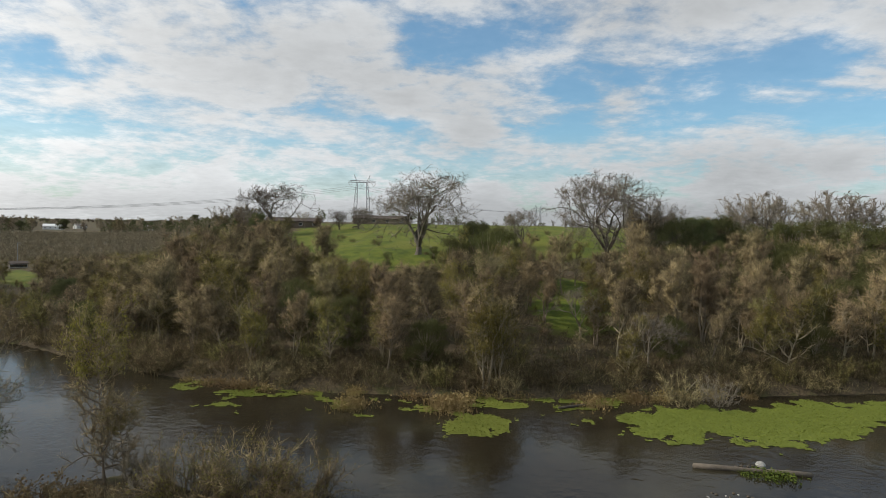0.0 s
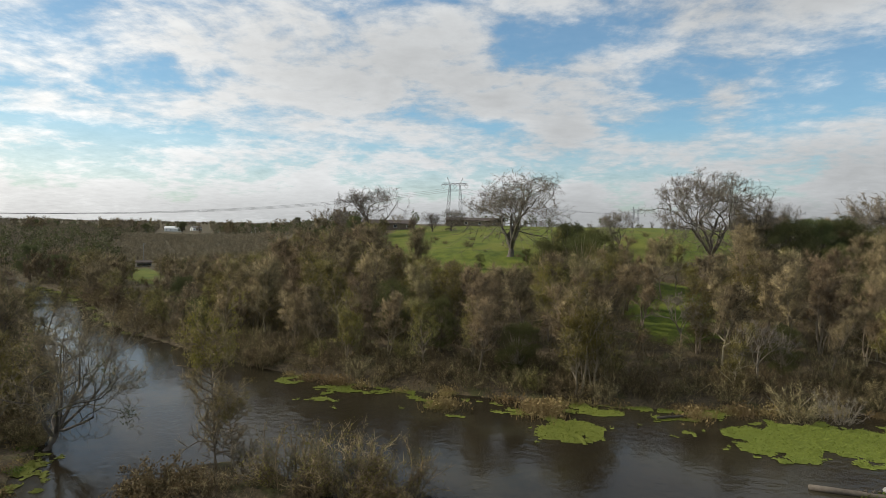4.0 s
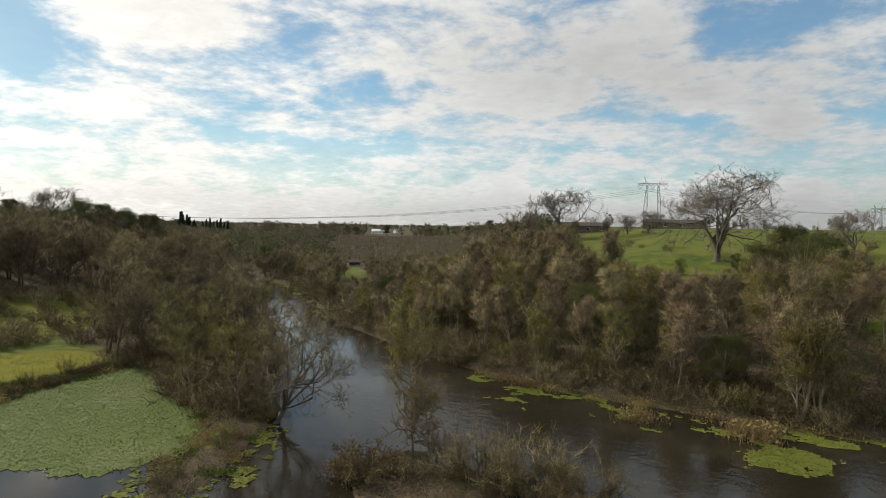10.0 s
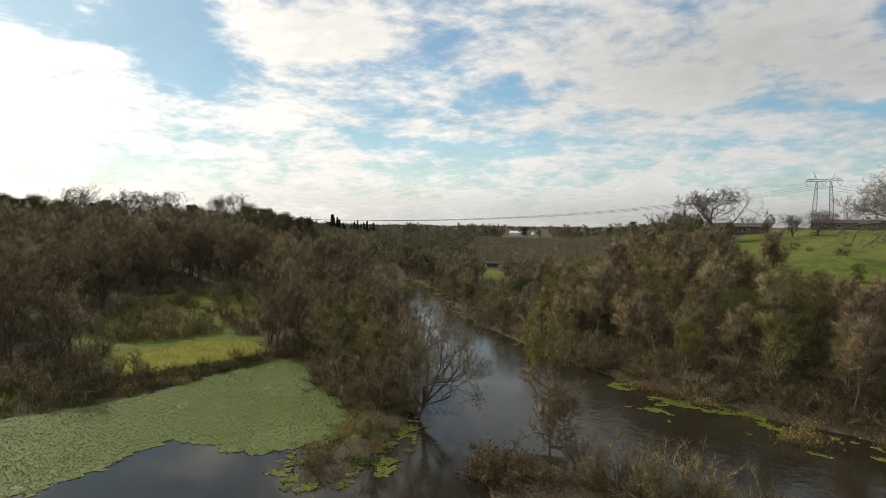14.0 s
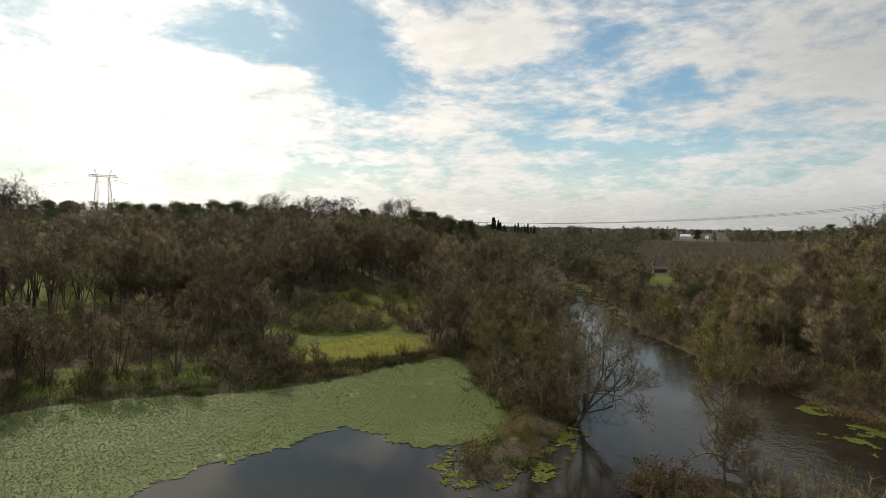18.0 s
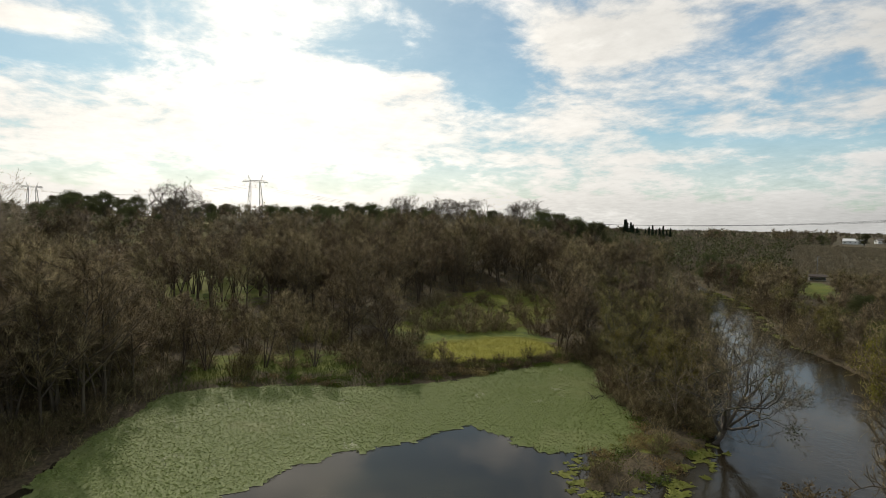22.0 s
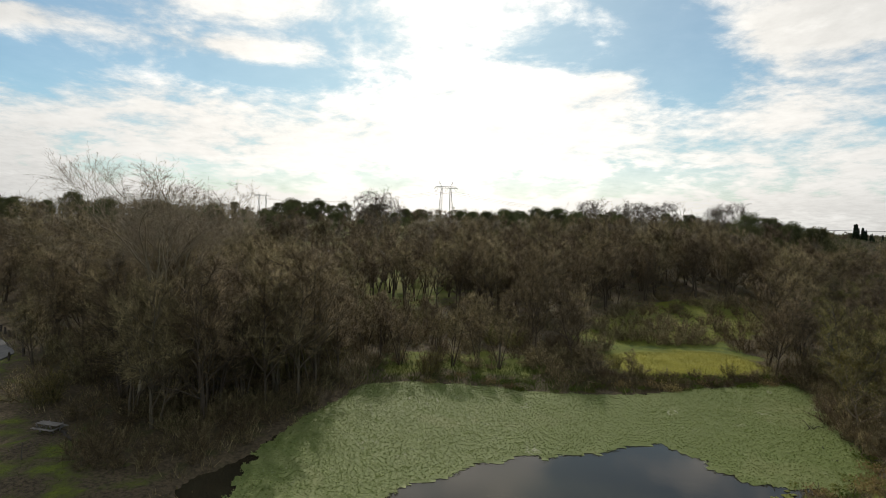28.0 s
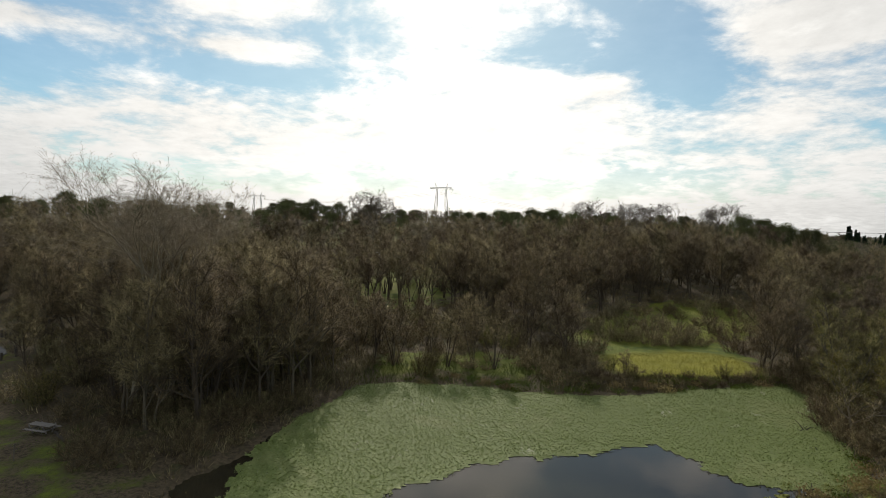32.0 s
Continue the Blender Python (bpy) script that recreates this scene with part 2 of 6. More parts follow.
def make_ground():
    m, n, b = material("ground_soil_and_grass", 0.95, 0.15)
    p = spot(n)
    grass_amount = n.t.nodes.new("ShaderNodeAttribute")
    grass_amount.attribute_name = "grass"
    fine_n, mid_n, wide_n = n.noise(p, 3.0, 6.0, 0.7), n.noise(p, 0.35, 4.0), n.noise(p, 0.06, 3.0)
    grass = n.mix(n.step(mid_n, 0.35, 0.65), (0.058, 0.086, 0.013), (0.125, 0.150, 0.020))
    grass = n.mix(n.step(wide_n, 0.42, 0.62), grass, (0.140, 0.148, 0.026))
    grass = n.mix(n.math("MULTIPLY", n.step(fine_n, 0.42, 0.7), 0.75), grass, (0.040, 0.058, 0.012))
    litter = n.mix(n.step(fine_n, 0.35, 0.65), (0.044, 0.034, 0.020), (0.118, 0.090, 0.054))
    litter = n.mix(n.math("MULTIPLY", n.step(mid_n, 0.5, 0.7), 0.6), litter, (0.055, 0.065, 0.018))
    edge = n.math("ADD", grass_amount.outputs["Fac"], n.math("MULTIPLY", n.math("SUBTRACT", mid_n, 0.5), 1.1))
    dry = n.t.nodes.new("ShaderNodeAttribute")
    dry.attribute_name = "dry"
    straw = n.mix(n.step(fine_n, 0.3, 0.7), (0.165, 0.158, 0.016), (0.262, 0.240, 0.028))
    grass = n.mix(n.math("MULTIPLY", dry.outputs["Fac"], n.math("ADD", 0.55, n.math("MULTIPLY", mid_n, 0.6)), clamp=True), grass, straw)
    n.wire(b.inputs["Base Color"], n.mix(n.step(edge, 0.35, 0.65), litter, grass))
    relief(n, b, n.math("ADD", fine_n, n.math("MULTIPLY", mid_n, 2.0)), 0.7, 0.12)
    return m


def make_water():
    m, n, b = material("river_water", 0.04, 0.33)
    b.inputs["IOR"].default_value = 1.33
    p = spot(n)
    w1 = n.noise(n.vec("MULTIPLY", p, (1.0, 1.0, 1.0)), 0.9, 3.0, 0.5, 0.4)
    w2 = n.noise(n.vec("MULTIPLY", p, (1.6, 0.7, 1.0)), 3.2, 3.0, 0.55)
    calm = n.noise(p, 0.045, 3.0)
    h = n.math("ADD", n.math("MULTIPLY", w1, 0.7), n.math("MULTIPLY", w2, 0.3))
    silt = n.noise(p, 0.08, 4.0)
    n.wire(b.inputs["Base Color"], n.mix(n.step(silt, 0.4, 0.65), (0.020, 0.016, 0.010), (0.034, 0.030, 0.018)))
    n.wire(b.inputs["Roughness"], n.math("ADD", 0.03, n.math("MULTIPLY", n.step(calm, 0.45, 0.65), 0.07)))
    # the river ripples, the sheltered pond lies almost still
    px = n.put("ShaderNodeSeparateXYZ", [p])
    flow = n.step(n.math("ADD", px.outputs[0], n.math("MULTIPLY", n.math("SUBTRACT", px.outputs[1], 36.0), 1.2)), -42.0, -30.0)
    stir = n.math("ADD", 0.08, n.math("MULTIPLY", n.step(calm, 0.42, 0.62), 0.30))
    bump = n.put("ShaderNodeBump", Strength=n.math("ADD", 0.02, n.math("MULTIPLY", stir, flow)), Distance=0.25, Height=h)
    n.wire(b.inputs["Normal"], bump.outputs[0])
    return m


GROUND, WATER = make_ground(), make_water()
BARK_GREY = bark("grey_brown_bark", (0.105, 0.084, 0.057), (0.330, 0.270, 0.190))
BARK_OAK = bark("dark_oak_bark", (0.050, 0.042, 0.035), (0.165, 0.140, 0.115), (0.15, 0.15, 0.09))
BARK_PALE = bark("pale_bleached_bark", (0.120, 0.100, 0.075), (0.290, 0.250, 0.190))
TWIG_BROWN = twig("brown_twigs", (0.058, 0.041, 0.020), (0.275, 0.218, 0.114))
# raised tones take in the sun's glare over the southern woods
TWIG_WOOD = twig("glare_lifted_brown_twigs", (0.070, 0.052, 0.027), (0.345, 0.268, 0.140))
TWIG_SPIT = twig("dark_spit_twigs", (0.070, 0.053, 0.031), (0.315, 0.243, 0.143))
TWIG_GREY = twig("grey_twigs", (0.064, 0.050, 0.026), (0.345, 0.280, 0.150))
TWIG_TAN = twig("tan_riverside_twigs", (0.076, 0.055, 0.029), (0.410, 0.312, 0.172))
TWIG_OLIVE = twig("olive_twigs", (0.052, 0.045, 0.016), (0.300, 0.260, 0.095))
# lightened grey: the haze of the valley is mixed into the twig colour
TWIG_HAZED = twig("hazed_far_twigs", (0.095, 0.078, 0.052), (0.370, 0.305, 0.205))
# paler than bare wood: sunlight through the crown is put into the colour
TWIG_BACKLIT = twig("backlit_cottonwood_twigs", (0.160, 0.130, 0.085), (0.480, 0.400, 0.270))
TWIG_DARK = twig("dark_oak_twigs", (0.075, 0.060, 0.048), (0.280, 0.235, 0.185))
BARK_WOOD = bark("dark_woodland_bark", (0.048, 0.038, 0.027), (0.150, 0.120, 0.084))
LEAF_WILLOW = leaf("yellow_green_willow_leaves", (0.135, 0.118, 0.028), (0.225, 0.190, 0.045))
LEAF_OAK = leaf("dark_evergreen_leaves", (0.058, 0.070, 0.028), (0.130, 0.140, 0.055), 0.25)
LEAF_OLIVE = leaf("olive_green_leaves", (0.066, 0.072, 0.024), (0.128, 0.126, 0.044), 0.25)
LEAF_BRAMBLE = leaf("bramble_leaves", (0.085, 0.062, 0.032), (0.125, 0.115, 0.044), 0.25)
LEAF_RUST = leaf("dead_rust_leaves", (0.090, 0.058, 0.030), (0.160, 0.112, 0.058), 0.2)
LEAF_BRIGHT = leaf("bright_water_plant_leaves", (0.125, 0.150, 0.022), (0.205, 0.230, 0.045), 0.15)
STRAW = leaf("dry_straw", (0.19, 0.135, 0.055), (0.33, 0.245, 0.11), 0.2)
GRASS = leaf("grass_blades", (0.052, 0.080, 0.013), (0.115, 0.145, 0.024), 0.25)
GRASS_YELLOW = leaf("yellowed_meadow_grass", (0.155, 0.158, 0.016), (0.245, 0.234, 0.028), 0.3)


def make_pond_leaf():
    """Pond carpet: grey-green leaves with paler, drier drifts."""
    m, n, b = material("pond_carpet_leaves", 0.68, 0.22)
    p = spot(n)
    isl = n.t.nodes.new("ShaderNodeNewGeometry").outputs["Random Per Island"]
    col = n.mix(isl, (0.138, 0.178, 0.046), (0.262, 0.312, 0.100))
    col = n.mix(n.math("MULTIPLY", n.step(n.noise(p, 0.10, 4.0, 0.6, 0.6), 0.52, 0.66), 0.55), col, (0.25, 0.275, 0.105))
    drift = n.math("MULTIPLY", n.step(n.noise(n.vec("MULTIPLY", p, (0.5, 1.0, 1.0)), 0.75, 5.0, 0.7, 1.2), 0.60, 0.66), n.step(n.noise(p, 0.07, 2.0), 0.45, 0.6))
    col = n.mix(n.math("MULTIPLY", drift, 0.7), col, (0.42, 0.43, 0.28))
    n.wire(b.inputs["Base Color"], col)
    tr = n.put("ShaderNodeBsdfTranslucent", Color=col)
    mixs = n.put("ShaderNodeMixShader", [0.12, b.outputs[0], tr.outputs[0]])
    n.t.links.new(mixs.outputs[0], n.t.nodes["Material Output"].inputs[0])
    return m


LEAF_POND = make_pond_leaf()
CONIFER = leaf("dark_conifer_needles", (0.012, 0.022, 0.012), (0.028, 0.045, 0.020), 0.1)
STEEL = plain("weathered_galvanised_steel", (0.22, 0.23, 0.24), (0.34, 0.35, 0.36), 1.0, 0.5, 0.05, 0.7)
WIRE = plain("dull_aluminium_cable", (0.10, 0.10, 0.11), (0.16, 0.16, 0.17), 0.2, 0.55, 0.0, 0.5)
STONE = plain("grey_stone", (0.20, 0.19, 0.17), (0.42, 0.41, 0.38), 3.0, 0.85, 0.5)
ASPHALT = plain("worn_pale_asphalt", (0.10, 0.098, 0.095), (0.17, 0.166, 0.16), 2.0, 0.9, 0.2)
WOOD_DARK = plain("dark_weathered_wood", (0.035, 0.028, 0.022), (0.09, 0.075, 0.06), 8.0, 0.85, 0.4)
LOG_WOOD = plain("wet_brown_driftwood", (0.075, 0.060, 0.045), (0.17, 0.14, 0.105), 6.0, 0.7, 0.5)
WOOD_GREY = plain("grey_weathered_wood", (0.14, 0.125, 0.11), (0.26, 0.235, 0.21), 8.0, 0.85, 0.4)
ROOF = plain("brown_shingle_roof", (0.055, 0.042, 0.036), (0.11, 0.088, 0.075), 4.0, 0.9, 0.4)
WALL = plain("cream_painted_wall", (0.50, 0.46, 0.40), (0.62, 0.58, 0.52), 1.0, 0.8, 0.1)
WALL_TAN = plain("weathered_tan_boarding", (0.13, 0.10, 0.075), (0.20, 0.16, 0.12), 1.0, 0.85, 0.2)
WALL_WHITE = plain("white_painted_wall", (0.68, 0.68, 0.66), (0.80, 0.80, 0.78), 1.0, 0.7, 0.1)
GLASS = plain("dark_window_glass", (0.02, 0.025, 0.03), (0.03, 0.035, 0.04), 1.0, 0.08, 0.0)
MUD = plain("wet_mud", (0.040, 0.032, 0.022), (0.085, 0.068, 0.046), 2.0, 0.5, 0.5)

# ---- the lie of the land (heights in metres above the river) ----
NORTH_SHORE = [
    (320, 40), (200, 66), (110, 80), (63, 76), (49, 73.5), (36, 72), (24, 71), (16, 69), (7, 69), (-1, 69),
    (-9, 70), (-17, 70), (-25, 72), (-38, 77), (-50, 83), (-61, 90), (-74, 97), (-94, 117), (-115, 136), (-150, 158),
    (-230, 205),
]
SPIT_SHORE = [
    (-245, 185), (-165, 138), (-125, 122), (-94, 97), (-74, 79), (-61, 67), (-50, 54), (-41, 44.5), (-38.5, 38),
]
POND_SHORE = [
    (-35, 31), (-37, 26.5), (-41, 31), (-43.5, 39), (-49.5, 42.5), (-60, 47), (-74, 55), (-72, 41), (-69, 30), (-69, 22),
    (-72, 14), (-75, 6), (-75, -3), (-68, -5), (-58, -10), (-50, -12), (-46, -16),
]
NEAR_SHORE = [
    (-42, -14), (-36, -8), (-25, 6), (-22, 22), (-22, 33), (-29, 39.2), (-28, 44), (-24, 47), (-18, 44), (-12, 37),
    (0, 34), (18, 33), (45, 34), (90, 40), (200, 30), (320, 5),
]
SP = np.array(NORTH_SHORE + SPIT_SHORE + POND_SHORE + NEAR_SHORE, float)


def rounded(poly, times=2):
    for _ in range(times):
        q = np.roll(poly, -1, 0)
        poly = np.stack([poly * 0.75 + q * 0.25, poly * 0.25 + q * 0.75], 1).reshape(-1, 2)
    return poly


SHORE_LINE = rounded(SP)


def inside(poly, x, y):
    x, y = np.asarray(x, float), np.asarray(y, float)
    shape, x, y = x.shape, x.reshape(-1), y.reshape(-1)
    a, b = poly[:, 0], poly[:, 1]
    c, d = np.roll(a, -1), np.roll(b, -1)
    slope = (c - a) / np.where(d == b, 1e-9, d - b)
    res = np.zeros(x.size, bool)
    for i in range(0, x.size, 4000):
        u, v = x[i:i + 4000, None], y[i:i + 4000, None]
        res[i:i + 4000] = (((b > v) != (d > v)) & (u < slope * (v - b) + a)).sum(1) % 2 == 1
    return res.reshape(shape)


def gap_to(poly, x, y):
    x, y = np.asarray(x, float), np.asarray(y, float)
    shape, x, y = x.shape, x.reshape(-1), y.reshape(-1)
    a, b = poly[:, 0], poly[:, 1]
    ex, ey = np.roll(a, -1) - a, np.roll(b, -1) - b
    size = ex * ex + ey * ey + 1e-9
    best = np.empty(x.size)
    for i in range(0, x.size, 4000):
        u, v = x[i:i + 4000, None] - a, y[i:i + 4000, None] - b
        s = np.clip((u * ex + v * ey) / size, 0, 1)
        best[i:i + 4000] = np.sqrt(((u - s * ex) ** 2 + (v - s * ey) ** 2).min(1))
    return best.reshape(shape)


def smooth(x, lo, hi):
    t = np.clip((x - lo) / (hi - lo), 0, 1)
    return t * t * (3 - 2 * t)


def ripple(x, y, s):
    return (np.sin(x * s + 1.3 * np.sin(y * s * 0.7)) * np.cos(y * s * 1.1 + 0.9 * np.sin(x * s * 0.8)))


def heights(x, y):
    """Ground height and how far each place lies from the water's edge."""
    x, y = np.asarray(x, float), np.asarray(y, float)
    wet = inside(SHORE_LINE, x, y)
    d = gap_to(SHORE_LINE, x, y) + 0.5 * ripple(x, y, 0.9)
    d = np.maximum(d, 0.0)
    r, a = np.hypot(x, y), np.degrees(np.arctan2(-x, y))
    plain_z = np.interp(d, [0, 1.5, 6, 40, 200, 1500, 5000], [0.03, 0.25, 0.65, 1.5, 4, 7, 9])
    hill_n = np.interp(d, [0, 1.5, 5, 20, 50, 82, 120, 145, 230, 600, 5000], [0.05, 0.6, 1.2, 3.2, 8.0, 13, 17.6, 19.6, 20.5, 19, 12])
    north = smooth(-a, -28, -16) * (1 - smooth(-a, 88, 110)) * (y > 50)
    hill_s = np.interp(r, [0, 105, 140, 190, 260, 330, 420, 700, 5000], [0, 0, 1.2, 5.5, 12, 16.2, 17.5, 17, 9])
    south = smooth(a, 46, 64) * (1 - smooth(a, 150, 175))
    z = plain_z * (1 - north) + hill_n * north + hill_s * south
    z += np.minimum(d, 10) / 10 * (0.18 * ripple(x, y, 0.33) + 0.5 * ripple(x, y, 0.05))
    bed = -0.08 - np.minimum(d * 0.3, 1.6)
    return np.where(wet, bed, z), np.where(wet, -d, d)


def ground_z(x, y):
    return float(heights(np.array([x]), np.array([y]))[0][0])


YELLOW = rounded(np.array([(-75, 29), (-90, 33), (-91, 53), (-75, 55)], float))
MEADOW = rounded(np.array([(-94, 34), (-113, 34), (-138, 62), (-132, 86), (-105, 77), (-95, 54)], float))
UPFIELD = rounded(np.array([(40, 140), (-32, 128), (-58, 190), (-60, 330), (150, 330)], float))
CLEARING = rounded(np.array([(15, 88), (30, 92), (34, 130), (16, 128)], float))
PASTURE = rounded(np.array([(-185, -35), (-180, 20), (-260, 40), (-420, 40), (-420, -120), (-250, -110)], float))
THIN_WOOD = rounded(np.array([(-118, -14), (-122, 10), (-150, 22), (-205, 10), (-205, -40), (-150, -34)], float))
POND_EDGE = np.array([(-76.5, -2), (-88, -3), (-90, 18), (-82, 25), (-74, 18), (-77, 6)], float)
BRIDGE = np.array([(-84, 31), (-104, 31), (-106, 58), (-84, 56)], float)
RIM = rounded(np.array([(-69, 24), (-78, 24), (-76, 34), (-76, 56), (-72, 57), (-71, 42)], float))
LAWN = rounded(np.array([(-44, -15), (-52, -21), (-57, -28), (-66, -39), (-80, -44), (-104, -62), (-92, -95), (-50, -70), (-30, -30)], float))
UNDERWOOD = rounded(np.array([(-84, 22), (-118, 26), (-122, -8), (-88, -6)], float))
SPITGRASS = rounded(np.array([(-42, 41), (-45, 42), (-44, 38), (-41, 36), (-40, 38)], float))
GLADE = rounded(np.array([(-106, 158), (-117, 157), (-152, 205), (-140, 207)], float))


def paper(name, verts, faces, mat, smooth_faces=True):
    me = bpy.data.meshes.new(name)
    me.from_pydata([tuple(v) for v in verts], [], [tuple(f) for f in faces])
    if smooth_faces:
        me.polygons.foreach_set("use_smooth", [True] * len(me.polygons))
    me.materials.append(mat)
    me.update()
    return me


def lay_ground():
    rings = np.concatenate([[2, 12, 20, 26], np.arange(30, 120, 0.75), np.geomspace(120, 4600, 90)])
    turns = np.concatenate([np.arange(-52, 134, 0.6), np.arange(134, 308, 4.0)])
    A, Rr = np.meshgrid(np.radians(turns), rings)
    x, y = -np.sin(A) * Rr, np.cos(A) * Rr
    z, d = heights(x, y)
    nr, na = x.shape
    verts = np.stack([x, y, z], -1).reshape(-1, 3)
    idx = np.arange(nr * na).reshape(nr, na)
    a, b = idx[:-1], idx[1:]
    quads = np.stack([a, np.roll(a, -1, 1), np.roll(b, -1, 1), b], -1).reshape(-1, 4)
    me = paper("ground", verts, quads.tolist() + [idx[0].tolist()[::-1]], GROUND)
    g = np.full(x.shape, 0.12)
    for poly, soft in ((BRIDGE, 1.5), (POND_EDGE, 3), (YELLOW, 3.5), (MEADOW, 7), (UPFIELD, 6), (CLEARING, 4), (PASTURE, 40), (LAWN, 3), (SPITGRASS, 1), (GLADE, 6), (THIN_WOOD, 8), (UNDERWOOD, 6)):
        k = gap_to(poly, x, y)
        top = 0.46 if poly is LAWN else 0.55 if poly is PASTURE else 0.8 if poly is THIN_WOOD else 0.8 if poly is MEADOW else 0.66 if poly is POND_EDGE else 0.2 if poly is UNDERWOOD else 1.0
        g = np.maximum(g, top * np.where(inside(poly, x, y), 0.5 + 0.5 * np.clip(k / soft, 0, 1), 0.5 - 0.5 * np.clip(k / soft, 0, 1)))
    g = np.maximum(g, 0.30 * smooth(np.hypot(x, y), 260, 420))
    attr = me.attributes.new("grass", "FLOAT", "POINT")
    attr.data.foreach_set("value", g.reshape(-1).astype(np.float32))
    k = np.minimum(gap_to(YELLOW, x, y), 2) / 4
    dry = np.maximum(np.where(inside(YELLOW, x, y), 0.5 + k, 0.5 - k), 0.32 * inside(MEADOW, x, y))
    dry = np.maximum(dry, 0.12 * inside(UPFIELD, x, y) * (0.5 + 0.5 * ripple(x, y, 0.11)))
    attr = me.attributes.new("dry", "FLOAT", "POINT")
    attr.data.foreach_set("value", np.maximum(dry, 0).reshape(-1).astype(np.float32))
    ob = new("ground", me)
    return tagged(ob, "rolling river valley ground of leaf litter and green winter grass", "ground", kind="structure")


lay_ground()


def lay_water():
    """One level sheet; the banks rise through it."""
    n = 64
    lo, hi = (-330, -60), (420, 300)
    xs, ys = np.linspace(lo[0], hi[0], n), np.linspace(lo[1], hi[1], n)
    verts = [(x, y, 0.0) for y in ys for x in xs]
    faces = [(j * n + i, j * n + i + 1, (j + 1) * n + i + 1, (j + 1) * n + i) for j in range(n - 1) for i in range(n - 1)]
    ob = new("water", paper("water", verts, faces, WATER))
    tagged(ob, "dark slow river and pond water reflecting the clouds", "river", kind="structure")


lay_water()


def part(name, me, parent, label=""):
    ob = new(name, me)
    ob.parent = parent
    return tagged(ob, label)


def empty_thing(name, label, category, group=""):
    ob = new(name)
    ob.empty_display_size = 0.5
    return tagged(ob, label, category, group)

# ---- plants ----
class Stuff:
    """Collects tubes, spikes and leaves as plain arrays, for one mesh."""

    def __init__(self):
        self.v, self.f, self.n = [], [], 0

    def add(self, verts, faces):
        self.v.append(np.asarray(verts, float))
        self.f.append((np.asarray(faces) + self.n).tolist())
        self.n += len(verts)

    def tube(self, pts, radii, sides=5):
        pts, radii = np.asarray(pts, float), np.asarray(radii, float)
        k = len(pts)
        tang = np.gradient(pts, axis=0)
        tang /= np.linalg.norm(tang, axis=1)[:, None] + 1e-9
        ref = np.where(np.abs(tang[:, 2:3]) > 0.9, np.array([[1.0, 0, 0]]), np.array([[0, 0, 1.0]]))
        u = np.cross(tang, ref)
        u /= np.linalg.norm(u, axis=1)[:, None] + 1e-9
        w = np.cross(tang, u)
        a = np.arange(sides) * 2 * math.pi / sides
        ring = pts[:, None] + radii[:, None, None] * (np.cos(a)[None, :, None] * u[:, None] + np.sin(a)[None, :, None] * w[:, None])
        i = np.arange(k - 1)[:, None] * sides + np.arange(sides)[None]
        j = np.arange(k - 1)[:, None] * sides + (np.arange(sides)[None] + 1) % sides
        self.add(ring.reshape(-1, 3), np.stack([i, j, j + sides, i + sides], -1).reshape(-1, 4))

    def spikes(self, base, way, length, radius):
        """Thin three-sided tapering twigs."""
        n = len(base)
        way = way / (np.linalg.norm(way, axis=1)[:, None] + 1e-9)
        ref = np.where(np.abs(way[:, 2:3]) > 0.9, np.array([[1.0, 0, 0]]), np.array([[0, 0, 1.0]]))
        u = np.cross(way, ref)
        u /= np.linalg.norm(u, axis=1)[:, None] + 1e-9
        w = np.cross(way, u)
        rad = np.asarray(radius)[:, None]
        v = np.empty((n, 4, 3))
        for i, a in enumerate((0, 2.094, 4.189)):
            v[:, i] = base + rad * (math.cos(a) * u + math.sin(a) * w)
        v[:, 3] = base + way * np.asarray(length)[:, None]
        o = np.arange(n)[:, None] * 4
        f = np.concatenate([o + np.array([[0, 1, 3]]), o + np.array([[1, 2, 3]]), o + np.array([[2, 0, 3]])])
        self.add(v.reshape(-1, 3), f)

    def leaves(self, base, size, rng, flat=0.0):
        """Folded leaves of four corners, turned at random; flat lays them level."""
        n = len(base)
        d = rng.normal(size=(n, 3))
        d[:, 2] *= 1 - flat
        d /= np.linalg.norm(d, axis=1)[:, None] + 1e-9
        e = rng.normal(size=(n, 3))
        e[:, 2] *= 1 - flat
        s = np.cross(d, e)
        e = np.cross(s, d)
        e /= np.linalg.norm(e, axis=1)[:, None] + 1e-9
        s /= np.linalg.norm(s, axis=1)[:, None] + 1e-9
        sz = np.asarray(size)[:, None]
        v = np.stack([base, base + sz * (0.5 * d + 0.32 * e + 0.08 * s), base + sz * d, base + sz * (0.5 * d - 0.32 * e + 0.08 * s)], 1)
        o = np.arange(n)[:, None] * 4
        self.add(v.reshape(-1, 3), np.concatenate([o + np.array([[0, 1, 2]]), o + np.array([[0, 2, 3]])]))

    def mesh(self, name, mat, smooth_faces=True):
        return paper(name, np.concatenate(self.v), [f for fs in self.f for f in fs], mat, smooth_faces)


def wander(rng, start, way, length, steps, bend, lift):
    """A crooked branch line."""
    pts, d = [np.array(start, float)], np.array(way, float)
    d /= np.linalg.norm(d)
    for _ in range(steps):
        d = d + rng.normal(size=3) * bend + np.array([0, 0, lift])
        d /= np.linalg.norm(d)
        pts.append(pts[-1] + d * length / steps)
    return np.array(pts)


def along(line, u):
    k = u * (len(line) - 1)
    i = min(int(k), len(line) - 2)
    return line[i] + (line[i + 1] - line[i]) * (k - i), line[i + 1] - line[i]


